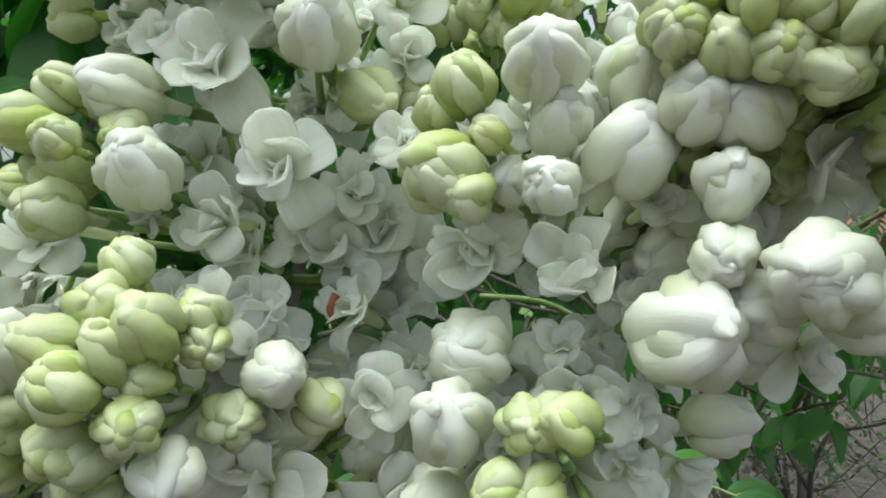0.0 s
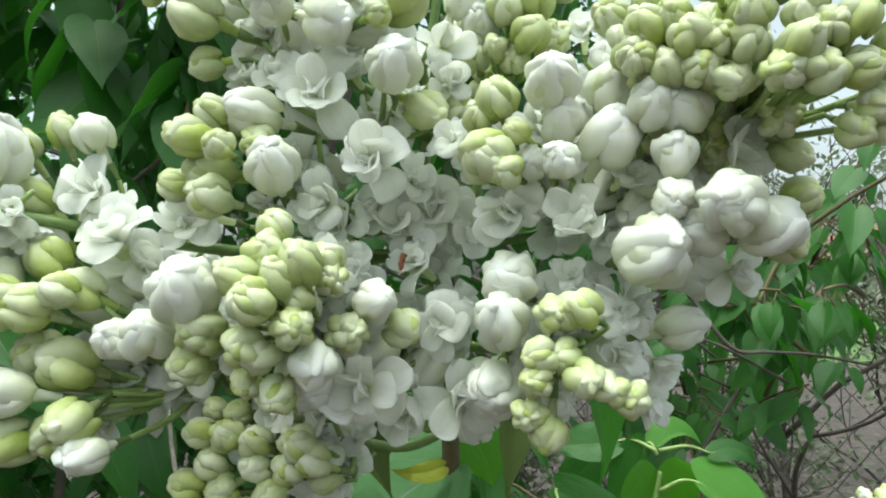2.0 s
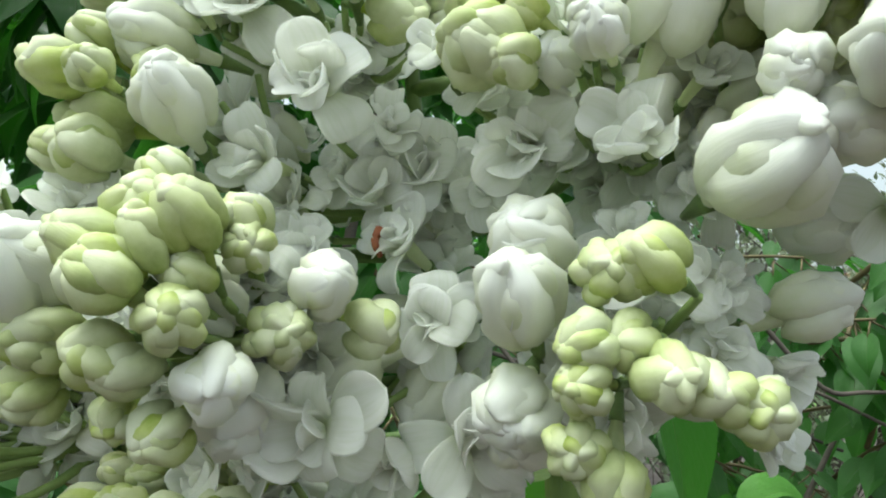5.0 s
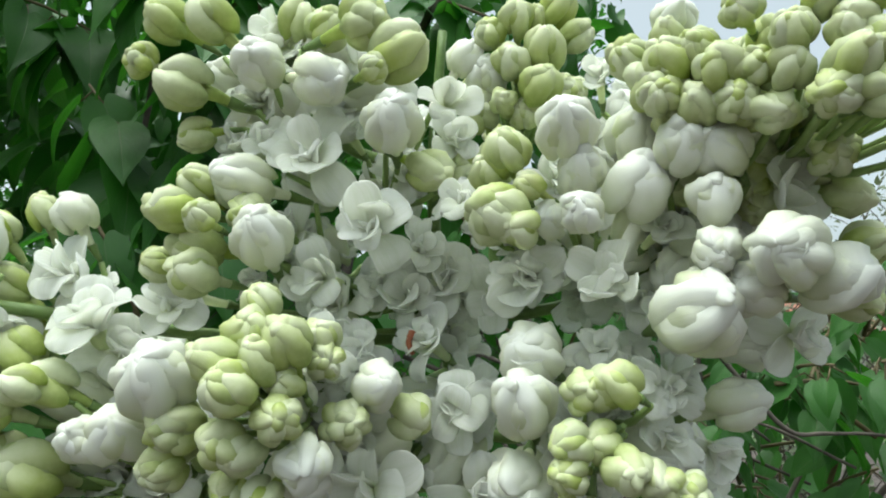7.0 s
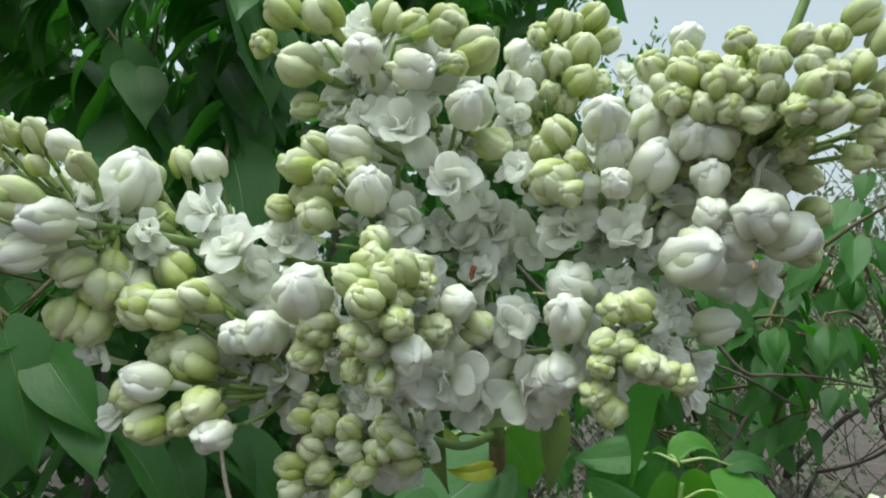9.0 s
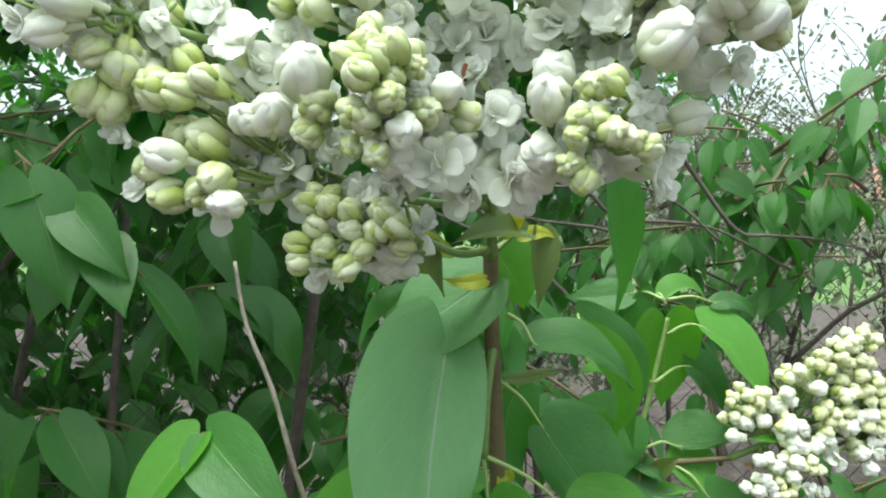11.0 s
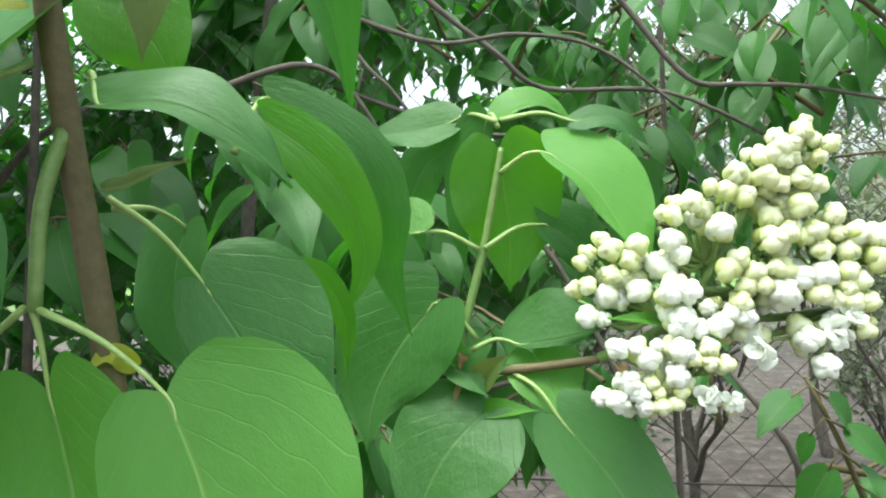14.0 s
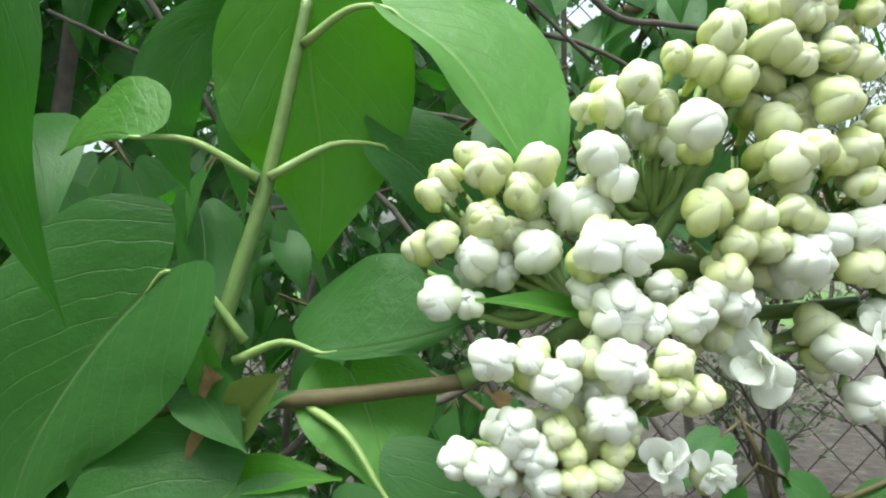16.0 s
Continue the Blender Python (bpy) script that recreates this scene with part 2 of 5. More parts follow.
def tube(name, points, r0, r1, mat, parent, label="", sides=8, steps=5, knots=0.0):
    v, q = tube_data(points, r0, r1, sides, steps, knots)
    if parent is not None:
        v = [Vector(x) - parent.location for x in v]
    return mesh_object(name, v, q, mat, parent, label)


# ---- buds and flowers ----
def solid_petal(length, width, thick, cup, curl, rng, rows=12, sides=14, narrow=0.62, start=0.15):
    """A fleshy petal: oval loops along a bent line that starts at the origin, runs along +x and lifts towards +z."""
    wav = [(rng.uniform(-1, 1), rng.uniform(2, 4), rng.uniform(0, 6)) for _ in range(2)]
    turn = rng.uniform(-0.35, 0.35)
    verts, uvs, faces = [], [], []
    x, z = 0.0, 0.0
    last = 0.0
    for i in range(rows + 1):
        t = 0.5 - 0.5 * math.cos(math.pi * (0.02 + 0.96 * i / rows))
        ang = start + cup * math.sin(math.pi * t * 0.75) - curl * max(0, t - 0.45) ** 1.3 * 3
        x += math.cos(ang) * length * (t - last)
        z += math.sin(ang) * length * (t - last)
        last = t
        w = width * (0.08 + t ** narrow) * (1 - t ** 5.0) ** 0.5
        h = thick * (0.25 + 0.75 * math.sin(math.pi * min(1, 0.15 + 0.85 * t)) ** 0.6)
        for k in range(sides):
            g = 2 * math.pi * k / sides
            u, s = math.cos(g), math.sin(g)
            ripple = sum(a * math.sin(q * (t * 2.4 + u) + o) for a, q, o in wav) * 0.06 * t * length
            lift = (0.45 * cup + 0.08) * u * u * w + turn * u * w * t + h * s + ripple * (0.5 + 0.5 * u * u)
            verts.append(Vector((x - math.sin(ang) * lift, u * w, z + math.cos(ang) * lift)))
            uvs.append((0.5 + 0.5 * u, t))
    for i in range(rows):
        for k in range(sides):
            m = (k + 1) % sides
            faces.append((i * sides + k, (i + 1) * sides + k, (i + 1) * sides + m, i * sides + m))
    faces.append(tuple(range(sides)))
    faces.append(tuple(range(rows * sides, (rows + 1) * sides))[::-1])
    return verts, faces, uvs


SHAPES = {}


def petal_mesh(name, length, width, cup, curl, thick, seed):
    v, f, uv = solid_petal(length, width, thick, cup, curl, random.Random(seed))
    ob = mesh_object(name, v, f, M_PETAL, None, "", uv)
    me = ob.data
    bpy.data.objects.remove(ob)
    SHAPES[me] = (v, f, uv)
    return me


def scale_petal(length, width, seed, n=9, m=14, uneven=1.0, thick=0.3):
    """One oval petal of a bud, lying over a ball: x towards the bud's top, z outwards."""
    v, f, uv = [], [], []
    ridge = random.Random(seed).choice((0.0, 0.04, -0.07, -0.10))
    for i in range(n + 1):
        p = math.pi * (0.02 + 0.96 * i / n)
        s, q = -math.cos(p), math.sin(p)
        for g in range(m):
            e = 2 * math.pi * g / m
            y = math.cos(e) * q * width * (1 - 0.16 * s)
            z = math.copysign(abs(math.sin(e)) ** 0.9, math.sin(e)) * q * thick - 0.46 * (s * length) ** 2 - 0.75 * y * y + ridge * math.exp(-(y / 0.11) ** 2) * q
            w = Vector((s * length, y, z))
            # no two petals lie quite alike: soft dents and an uneven rim
            lump = uneven * noise.noise(w * 2.6 + Vector((seed * 3.7, 0, 0)))
            dent = uneven * noise.noise(w * 5.0 + Vector((0, seed * 2.3, 5)))
            v.append(w + Vector((0.10 * lump, 0.14 * lump * y / max(width, 0.1), 0.10 * lump + 0.045 * dent)))
            uv.append((0.5 + 0.5 * math.cos(e) * q, 0.5 + 0.5 * s))
    for i in range(n):
        for g in range(m):
            h = (g + 1) % m
            f.append((i * m + g, i * m + h, (i + 1) * m + h, (i + 1) * m + g))
    f.append(tuple(range(m))[::-1])
    f.append(tuple(range(n * m, (n + 1) * m)))
    return v, f, uv


def stored(name, v, f, uv, mats, second=None):
    """A mesh kept for many objects; faces from the index second on take the second material."""
    ob = mesh_object(name, v, f, mats, None, "", uv)
    me = ob.data
    bpy.data.objects.remove(ob)
    if second is not None:
        for i, pol in enumerate(me.polygons):
            if i >= second:
                pol.material_index = 1
    return me


def bud_mesh(whorls, mat, seed, core=0.62, uneven=0.8, thick=0.34, lap=0.10):
    """A double bud: fleshy oval petals lying over one another round a core, above a narrow tube and calyx.
    whorls: how many, how far down from the top their middle lies, length, width, and turn;
    lap: how far one edge of each petal lifts over its neighbour.
    Gives the joined bud, the bare core, and the petals with their places on it."""
    rng = random.Random(seed)
    verts, faces, uvs = [], [], []

    def add(v, f, uv):
        o = len(verts)
        verts.extend(v)
        faces.extend(tuple(i + o for i in q) for q in f)
        uvs.extend(uv)

    rows, cols = 8, 12
    ball, quads = [], []
    for i in range(rows + 1):
        th = math.pi * (0.01 + 0.98 * i / rows)
        for k in range(cols):
            ph = 2 * math.pi * k / cols
            ball.append(Vector((math.sin(th) * math.cos(ph), math.sin(th) * math.sin(ph), math.cos(th))) * core)
    for i in range(rows):
        for k in range(cols):
            m = (k + 1) % cols
            quads.append((i * cols + k, (i + 1) * cols + k, (i + 1) * cols + m, i * cols + m))
    add(ball, quads, [(0.5, 0.15)] * len(ball))
    tv, tf = tube_data([(0, 0, -0.45), (0.03, 0, -0.95), (0, 0.02, -1.45)], 0.27, 0.13, 8, 3)
    add(tv, tf, [(0.5, 0.1)] * len(tv))
    green = len(faces)
    cv, cf = tube_data([(0, 0.02, -1.35), (0, 0.02, -1.7), (0, 0, -2.1)], 0.20, 0.09, 8, 3)
    add(cv, cf, [(0.5, 0.0)] * len(cv))
    bare = stored("bud", verts, faces, uvs, [mat, M_STEM], green)
    petals, body = [], len(faces)
    for ring, (count, down, length, width, turn) in enumerate(whorls):
        shape = scale_petal(length, width, seed * 10 + ring, uneven=uneven, thick=thick)
        mesh = stored("petal", *shape, [mat])
        for k in range(count):
            a = turn + 2 * math.pi * (k + rng.uniform(-0.14, 0.14)) / count
            th = down + rng.uniform(-0.1, 0.1)
            up = Vector((-math.cos(th) * math.cos(a), -math.cos(th) * math.sin(a), math.sin(th)))
            out = Vector((math.sin(th) * math.cos(a), math.sin(th) * math.sin(a), math.cos(th)))
            at = out * (core * 0.93 + 0.05 * rng.random())
            m = Matrix((up, out.cross(up), out)).transposed().to_4x4()
            m = Matrix.Translation(at) @ m @ Matrix.Rotation(rng.uniform(-0.22, 0.22), 4, "Z") @ Matrix.Rotation(-rng.uniform(-0.05, 0.22), 4, "Y") @ Matrix.Rotation(lap + rng.uniform(-0.1, 0.1), 4, "X")
            m = m @ Matrix.Diagonal((rng.uniform(0.88, 1.12), rng.uniform(0.88, 1.1), 1, 1))
            petals.append((mesh, m))
            add([m @ x for x in shape[0]], shape[1], shape[2])
    # the joined bud, with the calyx last
    calyx = set(range(green, body))
    sorted_faces = [q for i, q in enumerate(faces) if i not in calyx] + [faces[i] for i in sorted(calyx)]
    whole = stored("bud", verts, sorted_faces, uvs, [mat, M_STEM], len(faces) - len(calyx))
    return whole, bare, petals


# whorls from the outside in: count, angle down from the top, length, width, turn
GREEN_BUDS = [
    bud_mesh([(4, 1.20, 0.78, 0.44, 0.2), (4, 0.58, 0.52, 0.34, 0.98)], M_GREEN_BUD, 1, 0.60, 0.9, 0.38, 0.08),
    bud_mesh([(4, 1.05, 0.86, 0.46, 0.0), (2, 0.30, 0.46, 0.34, 0.7)], M_GREEN_BUD, 2, 0.58, 0.8, 0.38, 0.05),
    bud_mesh([(5, 1.35, 0.70, 0.40, 0.4), (4, 0.75, 0.54, 0.36, 1.2), (2, 0.2, 0.38, 0.28, 0.3)], M_GREEN_BUD, 3, 0.60, 0.8, 0.38, -0.06),
    bud_mesh([(5, 1.50, 0.64, 0.40, 0.1), (5, 0.85, 0.54, 0.34, 0.6), (2, 0.3, 0.40, 0.30, 0.2)], M_GREEN_BUD, 4, 0.60, 0.8, 0.38, 0.06),
    bud_mesh([(4, 1.0, 0.90, 0.47, 0.2)], M_GREEN_BUD, 5, 0.58, 0.8, 0.38, 0.08),
    bud_mesh([(4, 1.25, 0.80, 0.46, 0.3), (3, 0.60, 0.56, 0.38, 0.9)], M_GREEN_BUD, 6, 0.60, 0.9, 0.38, 0.0),
    bud_mesh([(5, 1.45, 0.62, 0.38, 0.5), (4, 0.82, 0.52, 0.36, 0.1), (3, 0.32, 0.40, 0.27, 0.4)], M_GREEN_BUD, 7, 0.60, 0.8, 0.38, 0.05),
]
WHITE_BUDS = [
    bud_mesh([(4, 1.15, 0.84, 0.52, 0.1), (3, 0.52, 0.56, 0.42, 0.7)], M_WHITE_BUD, 11, 0.60, 1.0, 0.36, 0.10),
    bud_mesh([(4, 1.10, 0.88, 0.52, 0.5), (3, 0.44, 0.52, 0.38, 0.1)], M_WHITE_BUD, 12, 0.60, 1.0, 0.35, -0.10),
    bud_mesh([(5, 1.25, 0.80, 0.46, 0.2), (4, 0.68, 0.60, 0.40, 0.5)], M_WHITE_BUD, 13, 0.60, 1.0, 0.36, 0.10),
    bud_mesh([(5, 1.15, 0.86, 0.46, 0.0), (3, 0.5, 0.60, 0.38, 0.4)], M_WHITE_BUD, 14, 0.58, 1.0, 0.35, 0.12),
    bud_mesh([(4, 1.45, 0.74, 0.54, 0.3), (4, 0.82, 0.64, 0.44, 0.1), (2, 0.32, 0.46, 0.34, 0.6)], M_WHITE_BUD, 15, 0.58, 1.0, 0.35, -0.1),
]
# swelling buds whose petals begin to part
LOOSE_BUDS = [
    bud_mesh([(6, 1.25, 0.92, 0.38, 0.2), (4, 0.62, 0.66, 0.34, 0.9)], M_WHITE_BUD, 31, 0.58, 0.8, 0.36, 0.04),
    bud_mesh([(6, 1.20, 0.95, 0.37, 0.5), (3, 0.50, 0.62, 0.36, 0.1)], M_WHITE_BUD, 32, 0.58, 0.9, 0.36, -0.05),
    bud_mesh([(5, 1.25, 0.92, 0.43, 0.0), (4, 0.66, 0.68, 0.36, 0.6)], M_WHITE_BUD, 33, 0.58, 0.9, 0.36, 0.06),
]
SMALL_BUDS = [
    bud_mesh([(4, 0.80, 0.74, 0.50, 0.2)], M_CREAM_BUD, 21, 0.56, 0.45, 0.36, 0.0),
    bud_mesh([(4, 0.72, 0.70, 0.50, 0.5)], M_CREAM_BUD, 22, 0.58, 0.5, 0.36, 0.06),
    bud_mesh([(4, 1.10, 0.66, 0.50, 0.1), (4, 0.50, 0.48, 0.34, 0.8)], M_CREAM_BUD, 23, 0.58, 0.5, 0.34, 0.05),
    bud_mesh([(3, 0.85, 0.74, 0.56, 0.3)], M_CREAM_BUD, 24, 0.58, 0.5, 0.36, 0.0),
]
SMALL_WHITE_BUDS = [
    bud_mesh([(4, 0.82, 0.76, 0.52, 0.3)], M_WHITE_BUD, 25, 0.58, 0.5, 0.34, 0.05),
    bud_mesh([(4, 1.10, 0.70, 0.52, 0.1), (3, 0.50, 0.52, 0.40, 0.8)], M_WHITE_BUD, 26, 0.58, 0.7, 0.32, 0.1),
    bud_mesh([(5, 1.15, 0.72, 0.48, 0.1), (3, 0.50, 0.50, 0.36, 0.5)], M_WHITE_BUD, 27, 0.58, 0.7, 0.32, -0.1),
]
CUP_PETALS = [
    petal_mesh("petal", 1.25, 0.60, 0.85, 0.25, 0.060, 9),
    petal_mesh("petal", 1.15, 0.64, 1.0, 0.5, 0.065, 10),
    petal_mesh("petal", 1.3, 0.55, 0.75, 0.1, 0.060, 11),
]
PETALS = [
    petal_mesh("petal", 1.0, 0.43, 0.50, 0.35, 0.062, 1),
    petal_mesh("petal", 1.05, 0.40, 0.40, 0.9, 0.062, 2),
    petal_mesh("petal", 0.95, 0.44, 0.80, 0.15, 0.055, 3),
    petal_mesh("petal", 1.0, 0.37, 0.60, 1.4, 0.062, 4),
    petal_mesh("petal", 1.0, 0.40, 0.25, -0.6, 0.062, 8),
    petal_mesh("petal", 1.02, 0.42, 0.70, 0.6, 0.062, 12),
    petal_mesh("petal", 0.92, 0.45, 0.30, 1.1, 0.062, 13),
]


def corolla_mesh():
    a = tube_data([(0, 0, 0.05), (0.02, 0, -0.4), (0, 0, -0.95)], 0.16, 0.10, 8, 3)
    b = tube_data([(0, 0, -0.85), (0, 0.01, -1.05), (0, 0, -1.3)], 0.15, 0.06, 8, 3)
    v, q = join_data([a, b])
    me = bpy.data.meshes.new("flower")
    me.from_pydata([tuple(x) for x in v], [], q)
    me.materials.append(M_PETAL)
    me.materials.append(M_STEM)
    for i, pol in enumerate(me.polygons):
        pol.use_smooth = True
        pol.material_index = 1 if i >= len(a[1]) else 0
    return me


COROLLA = corolla_mesh()


def facing(d, rng):
    """A turn that sends +z along d, with a free spin about it."""
    return d.to_track_quat("Z", "Y").to_matrix().to_4x4() @ Matrix.Rotation(rng.uniform(0, 6.28), 4, "Z")


OPEN = ((4, PETALS, -4, 1.0, 0.0), (4, PETALS, -28, 0.84, 0.05), (3, CUP_PETALS, -56, 0.44, 0.10))


def petal_places(rng, rings=OPEN):
    """The petals of one flower: which, and where on it."""
    out = []
    for ring, (count, meshes, tilt, size, lift) in enumerate(rings):
        for k in range(count):
            m = Matrix.Rotation(2 * math.pi * (k + 0.5 * ring) / count + rng.uniform(-0.32, 0.32), 4, "Z")
            m = Matrix.Translation((0, 0, lift)) @ m @ Matrix.Rotation(radians(tilt + rng.uniform(-34, 24)), 4, "Y") @ Matrix.Rotation(rng.uniform(-0.4, 0.4), 4, "X")
            s = size * rng.uniform(0.82, 1.12)
            out.append((meshes[rng.randrange(len(meshes))], m @ Matrix.Diagonal((s, s * rng.uniform(0.95, 1.2), s, 1))))
    return out


def joined_flower(seed):
    verts, faces, uvs = [], [], []
    for mesh, m in petal_places(random.Random(seed)):
        v, f, uv = SHAPES[mesh]
        o = len(verts)
        verts += [m @ x for x in v]
        faces += [tuple(i + o for i in q) for q in f]
        uvs += uv
    return stored("flower", verts, faces, uvs, [M_PETAL])


DEEP_FLOWERS = [joined_flower(700 + k) for k in range(6)]


def flower(parent, at, d, r, rng, split=True):
    ob = new("flower", COROLLA if split else rng.choice(DEEP_FLOWERS))
    ob.parent = parent
    ob.matrix_local = Matrix.Translation(at - d * r * 0.35) @ facing(d, rng) @ Matrix.Diagonal((r, r, r, 1))
    for mesh, m in (petal_places(rng) if split else ()):
        p = new("petal", mesh)
        p.parent = ob
        p.matrix_local = m
    return ob


def half_open(bud, rng, counts=(1, 2, 2, 3), low=-80, high=-50):
    """Loose outer petals that fold away from a swelling bud."""
    turn = rng.uniform(0, 6.28)
    count = rng.choice(counts)
    for k in range(count):
        p = new("petal", CUP_PETALS[rng.randrange(len(CUP_PETALS))])
        p.parent = bud
        s = rng.uniform(0.95, 1.2)
        m = Matrix.Rotation(turn + 6.28 / max(count, 3) * k + rng.uniform(-0.3, 0.3), 4, "Z") @ Matrix.Translation((0.38, 0, -0.6)) @ Matrix.Rotation(radians(rng.uniform(low, high)), 4, "Y")
        p.matrix_local = m @ Matrix.Diagonal((s, s * 1.15, s, 1))


def set_item(parent, kind, at, base, r, rng, split=True, small=False):
    """A bud or flower on its pedicel."""
    o = parent.location
    d = (at - base).normalized()
    d = (d + Vector((rng.uniform(-0.25, 0.25), rng.uniform(-0.35, 0.05), rng.uniform(-0.2, 0.3)))).normalized()
    if small and kind != "f":
        d = (d * 0.6 + Vector((rng.uniform(-0.35, 0.35), -0.9, rng.uniform(-0.1, 0.5)))).normalized()
    elif kind in "gw":
        d.y *= rng.uniform(0.15, 1.0)
        d.normalize()
    if kind == "w" and r > 0.0082:
        d = (d * 0.7 + Vector((rng.uniform(-0.4, 0.3), -0.4, rng.uniform(-0.3, 0.25)))).normalized()
    if kind == "f":
        d = (d + Vector((rng.uniform(-0.4, 0.4), -0.7, rng.uniform(-0.2, 0.5)))).normalized()
        flower(parent, at - o, d, r * (1.25 if small else 1.02), rng, split)
        foot = at - d * r * 1.75
    else:
        whole, bare, petals = rng.choice(LOOSE_BUDS if kind == "w" and r > 0.0082 else (SMALL_WHITE_BUDS if kind == "w" else SMALL_BUDS) if r < 0.0042 or small else WHITE_BUDS if kind == "w" else GREEN_BUDS)
        ob = new("bud", bare if split else whole)
        ob.parent = parent
        s = r * {"g": 0.95, "w": 0.88 if r > 0.0082 else 0.95, "t": 0.8}[kind]
        long = 1.5 if kind == "t" else 1.08 if kind == "w" else 1.02
        if small:
            s, long = r, 1.0
        ob.matrix_local = Matrix.Translation(at - o) @ facing(d, rng) @ Matrix.Diagonal((s * rng.uniform(0.94, 1.06), s, s * long * rng.uniform(0.95, 1.12), 1))
        for mesh, m in (petals if split else ()):
            p = new("petal", mesh)
            p.parent = ob
            p.matrix_local = m
        if kind == "w" and r > 0.0082:
            half_open(ob, rng, (2, 3, 4), -74, -42)
        elif kind == "w" and r > 0.0055:
            half_open(ob, rng)
        foot = at - d * r * 2.1
    mid = base.lerp(foot, 0.55) + Vector((0, 0, -0.003))
    v, q = tube_data([base, mid, foot], 0.0011, 0.0007, 5, 3)
    mesh_object("pedicel", [Vector(a) - o for a in v], q, M_PEDICEL, parent)


def cluster(parent, base, items, root, seed, fill=0.0, fill_size=0.0085, deep_kinds="ffgw", small=False):
    """One side branch of a panicle: its stalk, the pedicels, and the buds and flowers on them."""
    rng = random.Random(seed)
    o = parent.location
    base, root = Vector(base) / 1000, Vector(root)
    v, q = tube_data([root, root.lerp(base, 0.5) + Vector((0, 0, -0.004)), base], 0.0019, 0.0014, 7, 4)
    mesh_object("branch", [Vector(a) - o for a in v], q, M_STEM, parent)
    for kind, x, y, z, r in items:
        at, r = Vector((x, y, z)) / 1000, r / 1000
        set_item(parent, kind, at, base, r, rng, True, small)
        for k in range(2):
            if rng.random() < fill:
                # flowers deeper in the panicle, behind the outer ones
                if small:
                    beside = Vector((rng.uniform(-1, 1), rng.uniform(1.0, 2.0), rng.uniform(-1, 1))).normalized() * r * 1.5
                    set_item(parent, rng.choice("gggw"), at + beside, base, r * rng.uniform(0.75, 0.95), rng, True, small)
                    continue
                deep = at.lerp(base, rng.uniform(0.25, 0.75)) + Vector((rng.uniform(-0.009, 0.009), rng.uniform(0.004, 0.012), rng.uniform(-0.009, 0.009)))
                kind = rng.choice(deep_kinds)
                set_item(parent, kind, deep, base, fill_size * rng.uniform(0.8, 1.15), rng, kind != "f", small)


def panicle(at, label, group, axis, clusters, seed, r0=0.0030, fill=0.0, fill_size=0.0085, swell=1.0, deep_kinds="ffgw", small=False):
    ob = tagged(empty("lilac_panicle", at), label, "flower cluster", group)
    axis = [Vector(a) for a in axis]
    v, q = tube_data(axis, r0, 0.0012, 9, 6, 0.05)
    mesh_object("rachis", [a - ob.location for a in v], q, M_STEM, ob)
    line = spline(axis, 8)
    for i, (base, items) in enumerate(clusters):
        b = Vector(base) / 1000
        root = min(line, key=lambda s: (s - b).length + 0.6 * abs(s.z - b.z + 0.012))
        cluster(ob, base, [(k, x, y, z, r * swell) for k, x, y, z, r in items], root, seed * 100 + i, fill, fill_size, deep_kinds, small)
    return ob


# ---- leaves ----
def leaf_data(length, width, droop, fold, wave, seed, nu=11, nv=20, skew=0.0):
    """A heart-shaped blade: base at the origin, tip along +x, upper face +z."""
    rng = random.Random(seed)
    o1, o2 = rng.uniform(0, 6), rng.uniform(0, 6)
    rows, x, z = [], 0.0, 0.0
    for i in range(nv + 1):
        t = i / nv
        rows.append((x, z, t))
        ang = -droop * (t ** 1.2 - 0.35)
        x += math.cos(ang) * length / nv
        z += math.sin(ang) * length / nv
    verts, uvs, faces = [], [], []
    for x, z, t in rows:
        w = width * 0.5 * 1.95 * (t + 0.012) ** 0.40 * (1 - t) ** (0.80 + 0.40 * t)
        w = max(w, 0.0004)
        for j in range(nu):
            u = 2 * j / (nu - 1) - 1
            back = 0.26 * width * abs(u) ** 0.9 * max(0, 1 - t * 2.2) ** 1.5 * (1.35 - 0.75 * abs(u))
            rise = fold * abs(u) * w + wave * length * (math.sin(5 * t + o1 + u) * u * u * 0.6 + math.sin(9 * t + o2) * u * 0.35)
            verts.append(Vector((x - back, u * w * (1 + skew * u), z + rise)))
            uvs.append((j / (nu - 1), t))
    for i in range(nv):
        for j in range(nu - 1):
            a = i * nu + j
            faces.append((a, a + nu, a + nu + 1, a + 1))
    return verts, faces, uvs


def aim(base, tip, face):
    """The frame of a blade that runs from base to tip and turns its upper side to face."""
    x = (Vector(tip) - Vector(base)).normalized()
    z = Vector(face)
    z = (z - x * z.dot(x)).normalized()
    y = z.cross(x)
    m = Matrix((x, y, z)).transposed().to_4x4()
    m.translation = Vector(base)
    return m


